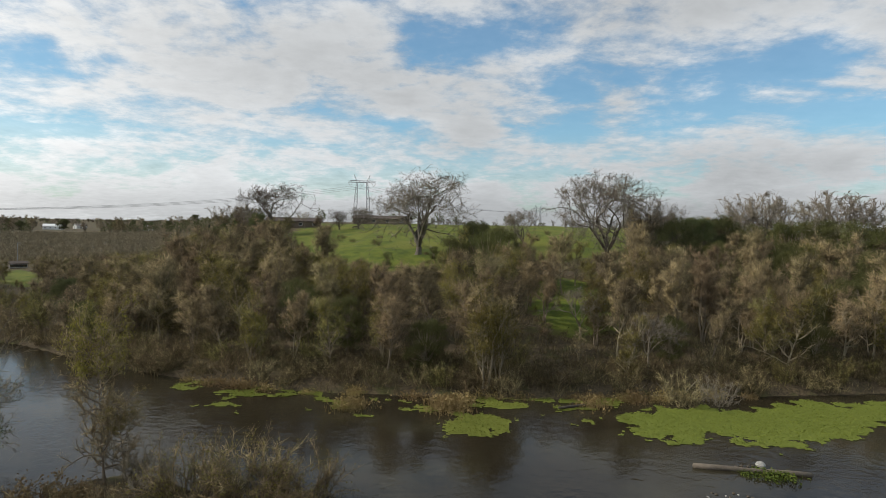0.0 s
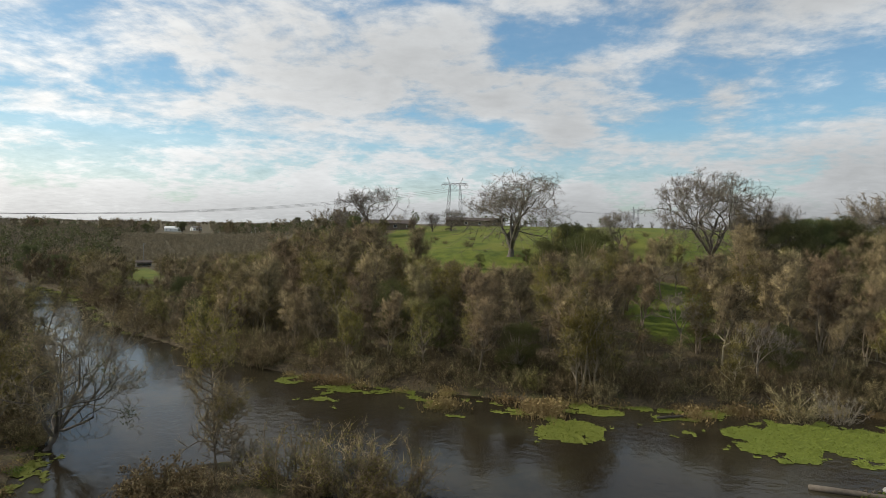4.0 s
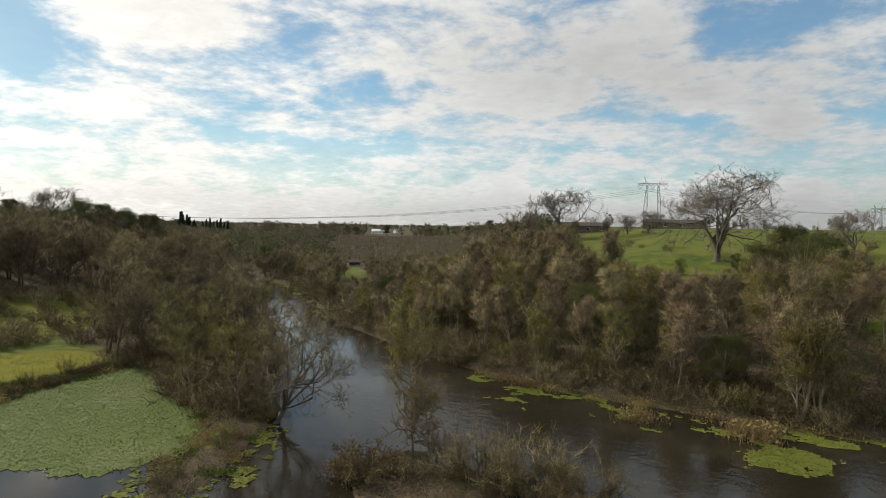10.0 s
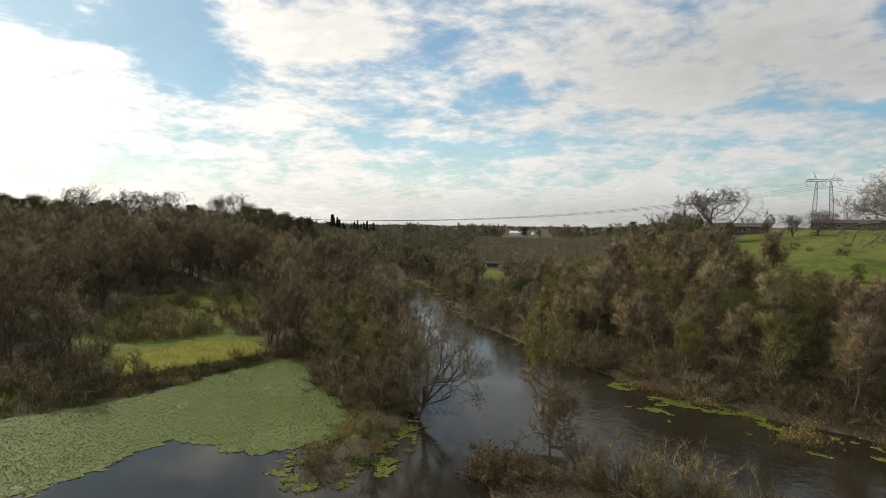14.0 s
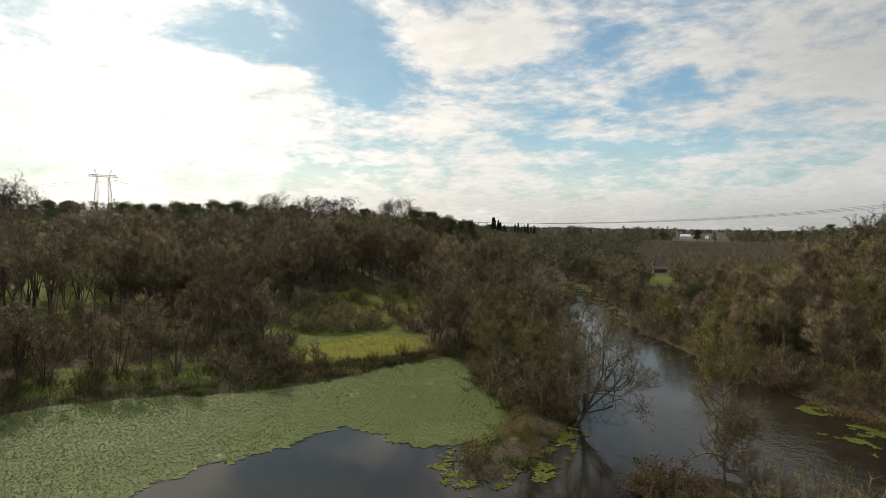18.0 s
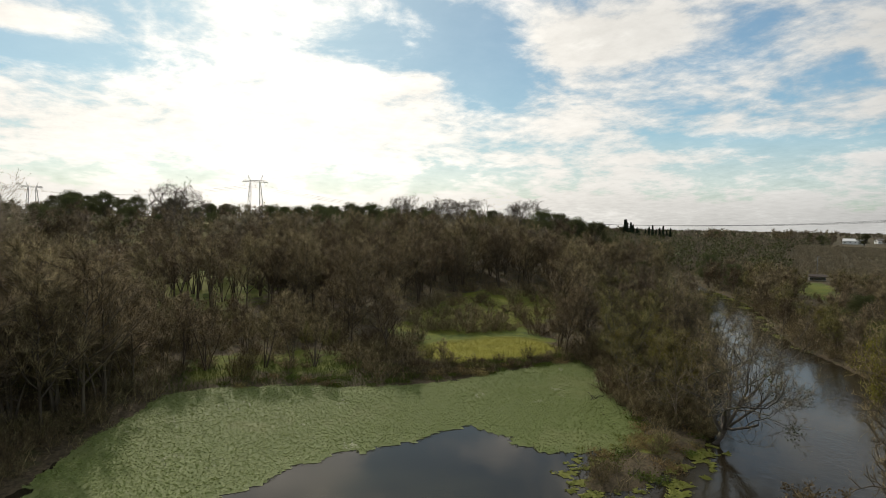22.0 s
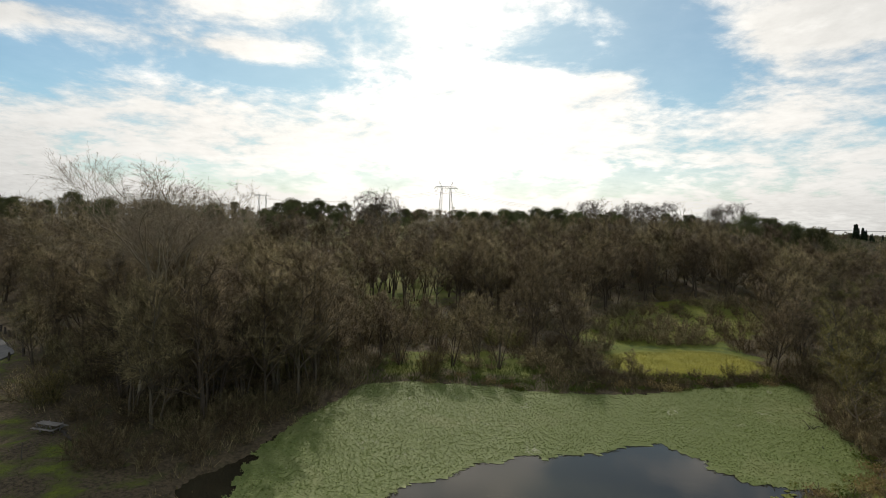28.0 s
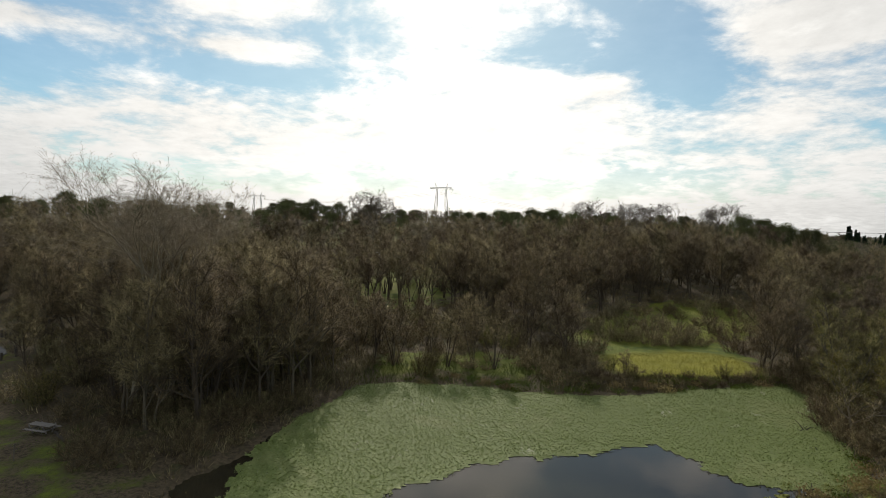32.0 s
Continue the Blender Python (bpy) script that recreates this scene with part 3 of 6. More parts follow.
def skeleton_tree(rng, h=11.0, stems=1, stem_r=0.16, lean=0.06, lean_to=None, limbs=11, limb_len=0.36, clear=0.22, rise=0.7, lift=0.06,
                  bend=0.16, twigs=1500, twig_len=0.95, twig_r=0.013, droop=0.0, branches=7, leaf_share=0.0, leaf_from=0.45, leaf_n=0, leaf_size=0.16, narrow_top=0.55):
    wood, spray, leafy = Stuff(), Stuff(), Stuff()
    hosts = []
    for s in range(stems):
        a = rng.uniform(0, 6.28)
        off = np.array([math.cos(a), math.sin(a), 0]) * (0.0 if stems == 1 else rng.uniform(0.15, 0.6))
        way = np.array([0, 0, 1.0]) + off * (0.35 if stems > 1 else 0) + rng.normal(size=3) * lean
        if lean_to is not None:
            way = way + np.array(lean_to)
        hh = h * (1 if s == 0 else rng.uniform(0.65, 0.95))
        line = wander(rng, off * 0.8 - np.array([0, 0, 0.15]), way, hh * 0.93, 8, bend * 0.5, 0.05)
        r0 = stem_r * (1 if s == 0 else rng.uniform(0.55, 0.85))
        rad = r0 * (1 - np.linspace(0, 1, 9) ** 0.8 * 0.9)
        rad[0] *= 1.35
        wood.tube(line, rad, 7)
        nl = max(3, int(limbs / stems ** 0.5))
        for i in range(nl):
            u = clear + (0.97 - clear) * (i + rng.uniform(0, 0.9)) / nl
            p, d0 = along(line, u)
            az = i * 2.4 + rng.uniform(-0.5, 0.5) + s
            out = np.array([math.cos(az), math.sin(az), 0])
            L = h * limb_len * (1 - (1 - narrow_top) * (u - clear) / (1 - clear)) * rng.uniform(0.75, 1.2) / stems ** 0.25
            limb = wander(rng, p, out + np.array([0, 0, rise * rng.uniform(0.6, 1.3)]), L, 5, bend, lift)
            r1 = max(0.03, r0 * (1 - u) * 0.55 + 0.034)
            wood.tube(limb, r1 * (1 - np.linspace(0, 1, 6) * 0.75), 5)
            hosts.append((limb, 1.0, L))
            for _ in range(branches):
                q, d1 = along(limb, rng.uniform(0.2, 0.98))
                side = rng.normal(size=3)
                sub = wander(rng, q, d1 / (np.linalg.norm(d1) + 1e-9) + side * 0.75 + np.array([0, 0, 0.25]), L * rng.uniform(0.25, 0.55), 3, bend * 1.2, lift - droop)
                wood.tube(sub, r1 * 0.5 * np.array([1, 0.78, 0.55, 0.25]) + 0.006, 3)
                hosts.append((sub, 2.2, L))
        hosts.append((line[4:], 0.8, h * 0.3))
    share = np.array([w * len(l) for l, w, _ in hosts])
    pick = rng.choice(len(hosts), twigs, p=share / share.sum())
    base, way = np.empty((twigs, 3)), np.empty((twigs, 3))
    for i, k in enumerate(pick):
        base[i], way[i] = along(hosts[k][0], rng.uniform(0.15, 1.0))
    way /= np.linalg.norm(way, axis=1)[:, None] + 1e-9
    way = way * 0.8 + rng.normal(size=(twigs, 3)) * 0.55 + np.array([0, 0, 0.22 - droop * 3])
    length = twig_len * rng.uniform(0.45, 1.25, twigs)
    spray.spikes(base, way, length, twig_r * rng.uniform(0.7, 1.3, twigs))
    # a second order of shoots on two thirds of the twigs
    wn = way / np.linalg.norm(way, axis=1)[:, None]
    m = rng.random(twigs) < 0.7
    b2 = base[m] + wn[m] * (length[m] * rng.uniform(0.3, 0.8, m.sum()))[:, None]
    w2 = wn[m] + rng.normal(size=(m.sum(), 3)) * 0.7
    spray.spikes(b2, w2, length[m] * rng.uniform(0.4, 0.8, m.sum()), np.full(m.sum(), twig_r * 0.72))
    if leaf_n:
        tip = base + wn * (length * rng.uniform(0.3, 1.0, twigs))[:, None]
        tip = tip[tip[:, 2] > h * leaf_from]
        patch = np.array([noise.noise(Vector(p * 0.55 + leaf_n)) for p in tip])
        tip = tip[patch > np.quantile(patch, 1 - leaf_share)]
        pos = tip[rng.integers(0, len(tip), leaf_n)] + rng.normal(size=(leaf_n, 3)) * 0.22
        leafy.leaves(pos, leaf_size * rng.uniform(0.6, 1.3, leaf_n), rng)
    return wood, spray, leafy


def tree_kind(name, label, category, seed, bark_m, twig_m, leaf_m=None, leaf_label="", **kw):
    """A tree with its trunk and limbs, its crown of twigs, and the leaves that are left on it."""
    rng = np.random.default_rng(seed)
    wood, spray, leafy = skeleton_tree(rng, **kw)
    ob = empty_thing(name, label, category)
    part("trunk", wood.mesh("trunk", bark_m), ob)
    part("crown", spray.mesh("crown", twig_m), ob)
    if leaf_m and leafy.n:
        part("foliage", leafy.mesh("foliage", leaf_m, False), ob, leaf_label)
    return ob


def forked_tree(name, label, seed, h, trunk_r, bark_m, twig_m, mains=6, levels=4, split=3, spread=0.95, up=0.5, bole=0.16, twigs=6000, twig_len=1.3, twig_r=0.02, bend=0.22,
                lean=(0, 0, 0), gather=0.72, leaf_m=None, leaf_n=0, leaf_size=0.2, low=0.9, flat=0.35, slim=1.0, dome=0.0):
    """A broad tree whose limbs fork again and again into a domed crown."""
    rng = np.random.default_rng(seed)
    wood, spray, leafy = Stuff(), Stuff(), Stuff()
    bole_line = wander(rng, (0, 0, -0.3), np.array([0, 0, 1.0]) + np.array(lean), h * bole, 4, 0.06, 0.0)
    wood.tube(bole_line, trunk_r * np.array([1.45, 1.05, 0.95, 0.92, 0.9]), 9)
    ends = []

    def fork(p, d, length, rad, level):
        line = wander(rng, p, d, length, 4, bend, 0.03)
        wood.tube(line, rad * np.array([1, 0.93, 0.86, 0.8, 0.72]), 6 if level < 2 else 4 if level < 3 else 3)
        if level >= 2:
            ends.append(line)
        if level == levels:
            return
        tip = line[-1] - line[-2]
        tip /= np.linalg.norm(tip)
        for i in range(split):
            u = 1.0 if i == 0 else rng.uniform(0.45, 1.0)
            q, _ = along(line, u)
            nd = tip + rng.normal(size=3) * spread * 0.62 + np.array([0, 0, 0.12])
            fork(q, nd, length * gather * rng.uniform(0.8, 1.15), rad * (0.68 if i == 0 else 0.52) * (slim if level == 1 else 1.0), level + 1)

    reach = h * (1 - bole) / (1 + gather + gather ** 2 + gather ** 3) * 1.12
    for i in range(mains):
        a = i * 6.283 / mains + rng.uniform(-0.35, 0.35)
        tilt = rng.uniform(0.35, 1.0) * spread if i else 0.1
        q, _ = along(bole_line, rng.uniform(low, 1.0))
        fork(q, np.array([math.cos(a) * tilt, math.sin(a) * tilt, up]) + np.array(lean) * 0.6, reach * rng.uniform(0.85, 1.15), trunk_r * rng.uniform(0.42, 0.6), 1)
    pick = rng.integers(0, len(ends), twigs)
    base, way = np.empty((twigs, 3)), np.empty((twigs, 3))
    for i, k in enumerate(pick):
        base[i], way[i] = along(ends[k], rng.uniform(0.1, 1.0))
    way /= np.linalg.norm(way, axis=1)[:, None] + 1e-9
    way = way * 0.7 + rng.normal(size=(twigs, 3)) * 0.6 + np.array([0, 0, 0.12])
    length = twig_len * rng.uniform(0.4, 1.2, twigs)
    spray.spikes(base, way, length, twig_r * rng.uniform(0.6, 1.2, twigs))
    grow = 0.96 * h / np.percentile(spray.v[0][3::4, 2], 95)
    for bag in (wood, spray):
        bag.v = [v * np.array([(1 + grow) / 2, (1 + grow) / 2, grow]) for v in bag.v]
    for bag in (wood, spray):
        for v in bag.v:
            v[:, 2] = np.where(v[:, 2] > 0.93 * h, 0.93 * h + (v[:, 2] - 0.93 * h) * flat, v[:, 2])
    ends = [e * np.array([(1 + grow) / 2, (1 + grow) / 2, grow]) for e in ends]
    if dome:
        # stray limbs are drawn in to a rounded crown
        mid, size = np.array([0, 0, 0.55 * h]), np.array([dome * h, dome * h, 0.46 * h])
        for bag in (wood, spray):
            for v in bag.v:
                rho = np.linalg.norm((v - mid) / size, axis=1)[:, None]
                v[:] = np.where((rho > 0.95) & (v[:, 2:3] > 0.12 * h), mid + (v - mid) * (0.95 + (rho - 0.95) * 0.62) / np.maximum(rho, 1e-6), v)
    ob = empty_thing(name, label, "tree")
    part("trunk", wood.mesh("trunk", bark_m), ob)
    part("crown", spray.mesh("crown", twig_m), ob)
    if leaf_n:
        lump = rng.choice(len(ends), max(4, leaf_n // 45))
        pos = np.array([ends[lump[i % len(lump)]][-1] for i in range(leaf_n)]) + rng.normal(size=(leaf_n, 3)) * 0.38
        leafy.leaves(pos, leaf_size * rng.uniform(0.6, 1.3, leaf_n), rng)
        part("foliage", leafy.mesh("foliage", leaf_m, False), ob, "yellow-green leaf clumps")
    return ob


def leafy_tree(name, label, category, seed, h, spread, leaf_m, clumps=26, per=170, size=0.34, bark_m=None, low=0.25):
    """An evergreen: trunk, forking limbs and a crown of leaf clumps with gaps between."""
    rng = np.random.default_rng(seed)
    wood, boughs, leafy = Stuff(), Stuff(), Stuff()
    line = wander(rng, (0, 0, -0.2), (rng.normal() * 0.1, rng.normal() * 0.1, 1), h * 0.6, 5, 0.08, 0.03)
    wood.tube(line, h * 0.028 * np.array([1.3, 1, 0.9, 0.75, 0.6, 0.4]), 7)
    for i in range(clumps):
        u = rng.uniform(0.3, 1)
        p, _ = along(line, u)
        a = i * 2.4 + rng.uniform(-0.4, 0.4)
        zz = h * rng.uniform(low, 0.93)
        wide = spread * math.sin(math.pi * min(1, max(0.12, (zz / h - low + 0.12) / (1.02 - low + 0.12)))) ** 0.7
        c = np.array([math.cos(a), math.sin(a), 0]) * wide * rng.uniform(0.25, 1.0) + np.array([0, 0, zz])
        limb = np.array([p, p * 0.5 + c * 0.5 + np.array([0, 0, -0.1 * h * rng.random()]), c])
        boughs.tube(limb, h * 0.008 * np.array([1.2, 0.8, 0.3]), 4)
        rad = spread * rng.uniform(0.22, 0.42)
        d = rng.normal(size=(per, 3))
        d /= np.linalg.norm(d, axis=1)[:, None]
        pos = c + d * (rad * rng.random(per) ** 0.45)[:, None] * np.array([1, 1, 0.72])
        leafy.leaves(pos, size * rng.uniform(0.6, 1.3, per), rng)
    ob = empty_thing(name, label, category)
    part("trunk", wood.mesh("trunk", bark_m or BARK_OAK), ob)
    tagged(part("branchwork", boughs.mesh("branchwork", bark_m or BARK_OAK), ob), kind="stuff")
    part("crown", leafy.mesh("crown", leaf_m, False), ob)
    return ob


def bush_kind(name, label, seed, h, w, twig_m, leaf_m=None, canes=34, twigs=900, leaves=600, leaf_size=0.14, arch=-0.12, twig_len=0.8):
    rng = np.random.default_rng(seed)
    wood, spray, leafy = Stuff(), Stuff(), Stuff()
    lines = []
    for i in range(canes):
        a, rr = rng.uniform(0, 6.28), w * rng.random() ** 0.5 * 0.7
        st = np.array([math.cos(a) * rr, math.sin(a) * rr, -0.15])
        out = np.array([math.cos(a + rng.normal() * 0.6), math.sin(a + rng.normal() * 0.6), 0]) * rng.uniform(0.1, 0.7)
        line = wander(rng, st, out + np.array([0, 0, 1.2]), h * rng.uniform(0.65, 1.25), 5, 0.16, arch)
        wood.tube(line, rng.uniform(0.018, 0.04) * np.array([1, 0.9, 0.75, 0.6, 0.45, 0.2]), 4)
        lines.append(line)
    base, way = np.empty((twigs, 3)), np.empty((twigs, 3))
    for i in range(twigs):
        base[i], way[i] = along(lines[rng.integers(canes)], rng.uniform(0.1, 1))
    way /= np.linalg.norm(way, axis=1)[:, None]
    way = way * 0.6 + rng.normal(size=(twigs, 3)) * 0.6 + np.array([0, 0, 0.15])
    length = twig_len * rng.uniform(0.4, 1.2, twigs)
    spray.spikes(base, way, length, rng.uniform(0.012, 0.024, twigs))
    ob = empty_thing(name, label, "bush")
    tagged(part("base", wood.mesh("base", twig_m), ob), kind="stuff")
    part("crown", spray.mesh("crown", twig_m), ob)
    if leaf_m and leaves:
        k = rng.integers(0, twigs, leaves)
        pos = base[k] + way[k] / np.linalg.norm(way[k], axis=1)[:, None] * (length[k] * rng.random(leaves))[:, None] + rng.normal(size=(leaves, 3)) * 0.12
        leafy.leaves(pos, leaf_size * rng.uniform(0.6, 1.3, leaves), rng)
        part("foliage", leafy.mesh("foliage", leaf_m, False), ob)
    return ob


FIRST = {}
TALL = {}
# how high the trees of the near belt reach: heading, height angle from the drone's place over the river
BELT = [(-50, -0.4), (-22, -0.9), (-17, -1.6), (-14.8, -2.2), (-8.5, -2.2), (-6, -1.6), (-2, -1.4), (-0.3, -2.8), (1, -3.4), (6, -3.4), (10, -3.0), (13, -2.0), (15, -1.0), (20, -0.9), (23.5, -1.0),
        (26, -2.7), (36.5, -3.0), (39, -2.3), (43, -1.4), (47, -0.6), (50, 0.3), (78, 0.8), (79, -6.2), (92, -6.2), (93, -4.2), (97, -4.2), (98.5, -0.2), (130, 0.2)]
lot = random.Random(91)


def belt_scale(kind, x, y, z, scale):
    """Keeps the trees of the near belt as low as they grow there: low scrub before the clearings, low crowns on the valley floor."""
    if kind not in TALL:
        top = 0.0
        for o in KINDS[kind].children:
            co = np.empty(len(o.data.vertices) * 3, np.float32)
            o.data.vertices.foreach_get("co", co)
            top = max(top, float(np.percentile(co[2::3], 99.5)))
        TALL[kind] = top
    a, r = math.degrees(math.atan2(-x, y)), math.hypot(x, y)
    far = 145 if a < 23 else 300 if a < 47 else 118 if a < 97 else 185
    if r > far or TALL[kind] < 1:
        return scale
    el = float(np.interp(a, *zip(*BELT)))
    if inside(SPIT, np.array([x]), np.array([y]))[0]:
        el = -3.1
    elif -14.4 < a < -9 and r < 96:
        el = -8.8
    elif 56.5 < a < 71:
        el = -11.0 if r < 94 else -8.6
    elif 33.4 < a < 36.8 and r < 195:
        el = -5.6
    el -= abs(lot.gauss(0, 0.45))
    return max(0.22, min(scale, (20 + r * math.tan(radians(el)) - z) / TALL[kind]))


def plant(kind, x, y, scale=1.0, turn=None, sink=0.0, wide=1.0, label="", z=None, free=False):
    """Sets the first one of a kind, or a copy of it, on the ground."""
    ob = KINDS[kind]
    if z is None and not label and not free and ob.children:
        scale = belt_scale(kind, x, y, ground_z(x, y), scale)
    if turn is None:
        turn = random.uniform(0, 360)
    zz = (ground_z(x, y) if z is None else z) - sink
    m = pose(x, y, max(zz, -0.4), 0, 0, turn) @ Matrix.Diagonal((scale * wide, scale * wide, scale, 1))
    if kind not in FIRST:
        FIRST[kind] = ob
        ob.matrix_basis = m
        made = ob
    else:
        bare = FIRST[kind]
        made = copy_thing(bare, m @ Matrix.Diagonal([1 / s for s in bare.scale] + [1]))
    if label:
        tagged(made, label)
    return made


KINDS = {}
for i in range(6):
    KINDS["alder%d" % i] = tree_kind("bare_riverside_tree", "bare grey-brown winter tree with fine twigs on the river bank", "tree", 100 + i, BARK_GREY, (TWIG_GREY, TWIG_TAN, TWIG_TAN)[i % 3],
                                     h=11, stems=(1, 2, 3, 1, 2, 4)[i], stem_r=0.15, limbs=16, limb_len=0.31, clear=0.27, rise=1.05, twigs=2000, twig_len=1.15, twig_r=0.021, branches=8, narrow_top=0.5)
for i in range(4):
    KINDS["willow%d" % i] = tree_kind("willow_tree", "half-bare willow with yellow-green foliage still in its crown", "tree", 200 + i, BARK_GREY, TWIG_OLIVE, LEAF_WILLOW, "yellow-green leaves",
                                      h=10, stems=(2, 3, 1, 3)[i], stem_r=0.14, limbs=15, limb_len=0.36, clear=0.16, rise=0.9, twigs=1500, twig_len=1.0, twig_r=0.019, leaf_share=(0.35, 0.5, 0.3, 0.6)[i], leaf_n=(1200, 1700, 900, 2000)[i], leaf_from=0.35, leaf_size=0.19)
for i in range(6):
    KINDS["wood%d" % i] = tree_kind("bare_woodland_tree", "tall bare brown tree in the winter wood", "tree", 300 + i, BARK_WOOD, (TWIG_WOOD, TWIG_BROWN, TWIG_WOOD, TWIG_BROWN, TWIG_WOOD, TWIG_WOOD)[i],
                                    h=15, stems=(1, 2, 3, 2, 4, 5)[i], stem_r=0.19, limbs=16, limb_len=0.38, clear=0.2, rise=0.95, twigs=2500, twig_len=1.35, twig_r=0.021, branches=7)
for i in range(3):
    KINDS["spit%d" % i] = tree_kind("bare_spit_tree", "dark many-stemmed bare tree on the spit beside the pond", "tree", 320 + i, BARK_OAK, (TWIG_SPIT, TWIG_OLIVE, TWIG_SPIT)[i], LEAF_OLIVE, "sparse olive leaves",
                                    h=15, stems=(3, 4, 2)[i], stem_r=0.18, limbs=16, limb_len=0.36, clear=0.14, rise=0.9, twigs=2600, twig_len=1.25, twig_r=0.019, branches=7, leaf_share=0.25, leaf_n=450, leaf_from=0.6, leaf_size=0.17)
for i in range(2):
    KINDS["pole%d" % i] = tree_kind("slim_woodland_tree", "slim bare tree with tall clear stems in the open wood", "tree", 330 + i, BARK_WOOD, TWIG_WOOD,
                                    h=16, stems=(3, 5)[i], stem_r=0.17, lean=0.1, limbs=12, limb_len=0.26, clear=0.42, rise=1.3, twigs=1300, twig_len=1.25, twig_r=0.026, branches=6)
for i in range(3):
    KINDS["vale%d" % i] = tree_kind("bare_valley_tree", "bare brown tree beside the upper river", "tree", 350 + i, BARK_GREY, (TWIG_SPIT, TWIG_BROWN, TWIG_OLIVE)[i],
                                    h=10, stems=(3, 2, 4)[i], stem_r=0.15, limbs=13, limb_len=0.44, clear=0.12, rise=0.75, twigs=1400, twig_len=1.3, twig_r=0.032, branches=6)
for i in range(2):
    KINDS["ridge%d" % i] = tree_kind("bare_ridge_tree", "bare brown tree standing along the far wooded ridge", "tree", 360 + i, BARK_GREY, (TWIG_BROWN, TWIG_HAZED)[i],
                                     h=10, stems=(2, 3)[i], stem_r=0.16, limbs=13, limb_len=0.42, clear=0.16, rise=0.8, twigs=1300, twig_len=1.2, twig_r=0.034, branches=6)
for i in range(2):
    KINDS["oak%d" % i] = forked_tree("valley_oak", "large bare valley oak with crooked spreading limbs on the grassy hill", (404, 404 + 13)[i], 21, 0.62, BARK_OAK, TWIG_DARK, mains=(6, 7)[i], levels=6, split=3, slim=0.74,
                                     spread=(1.0, 0.95)[i], up=0.9, bole=(0.09, 0.12)[i], twigs=24000, twig_len=0.85, twig_r=0.017, bend=0.26, gather=0.74, flat=0.8, low=0.95, dome=0.62)
KINDS["cottonwood"] = forked_tree("cottonwood_tree", "tall bare cottonwood with upswept branches above the thicket", 457, 25, 0.26, BARK_GREY, TWIG_BACKLIT, mains=8, levels=6, split=3, slim=0.6,
                                  spread=0.85, up=0.85, bole=0.5, twigs=12000, twig_len=0.7, twig_r=0.011, bend=0.14, gather=0.74, low=0.66, flat=0.8)
KINDS["pale_tree"] = forked_tree("pale_bare_tree", "pale leafless tree with bleached upright branches on the hilltop", 460, 12, 0.2, BARK_PALE, BARK_PALE, mains=4, levels=4, split=3,
                                 spread=0.6, up=1.0, bole=0.3, twigs=1000, twig_len=0.9, twig_r=0.045, bend=0.18)
KINDS["river_willow"] = tree_kind("slender_willow", "slender half-bare willow with yellow-leaved top on a muddy islet", "tree", 474, BARK_GREY, TWIG_TAN, LEAF_WILLOW, "yellow-green leaves",
                                  h=12.6, stems=1, stem_r=0.15, lean=0.02, limbs=46, limb_len=0.22, clear=0.1, rise=0.32, lift=0.02, bend=0.15, twigs=4600, twig_len=0.8, twig_r=0.014, branches=5,
                                  leaf_share=0.45, leaf_n=2500, leaf_from=0.66, leaf_size=0.2, narrow_top=1.4)
KINDS["leaning_tree"] = forked_tree("leaning_riverside_tree", "dark bare tree leaning out over the river from the spit", 483, 11.5, 0.25, BARK_OAK, TWIG_SPIT, mains=8, levels=5, split=3, spread=1.05, up=0.75, bole=0.2,
                                    twigs=8500, twig_len=0.8, twig_r=0.011, bend=0.2, slim=0.7, lean=(0.38, 0.28, 0), leaf_m=LEAF_OLIVE, leaf_n=800, leaf_size=0.16, low=0.6)
for i in range(2):
    KINDS["live_oak%d" % i] = leafy_tree("live_oak", "dark green evergreen oak with a dense rounded crown", "tree", 500 + i, 11, 4.6, LEAF_OAK, clumps=52, per=520, size=0.17)
for i in range(2):
    KINDS["olive_tree%d" % i] = leafy_tree("leafy_bank_tree", "olive-green leafy tree on the river slope", "tree", 520 + i, 9, 3.4, LEAF_OLIVE, clumps=46, per=330, size=0.15, bark_m=BARK_GREY, low=0.12)
for i in range(4):
    KINDS["bramble%d" % i] = bush_kind(("bramble_thicket", "rusty_bush", "bramble_thicket", "olive_bush")[i],
                                       ("dark brown tangled bramble thicket on damp ground", "bare brown bush with a few dead rust-coloured leaves", "dark brown tangled bramble thicket on damp ground", "low brown bush with olive-green leaves")[i], 600 + i, 3.0, 2.8, (TWIG_WOOD, TWIG_BROWN)[i % 2], (LEAF_BRAMBLE, LEAF_RUST, LEAF_BRAMBLE, LEAF_OLIVE)[i], leaves=(1500, 600, 1000, 700)[i], twigs=1200)
for i in range(2):
    KINDS["scrub%d" % i] = bush_kind("willow_scrub", "bare olive-grey willow scrub with upright shoots", 620 + i, 4.0, 2.4, (TWIG_OLIVE, TWIG_GREY)[i], (LEAF_WILLOW, None)[i], leaves=520, arch=0.02, twigs=1300, twig_len=1.0)
KINDS["pale_scrub"] = bush_kind("bleached_dead_scrub", "pale leafless scrub of dead branches", 640, 4.2, 2.6, BARK_PALE, None, arch=-0.08, twigs=900, twig_len=1.0)
KINDS["arching_willow"] = bush_kind("arching_willow_scrub", "grey arching willow scrub with yellow-green leaves at the water", 660, 4.4, 2.6, TWIG_TAN, LEAF_WILLOW, canes=46, twigs=2400, leaves=1700, arch=-0.16, twig_len=0.9)
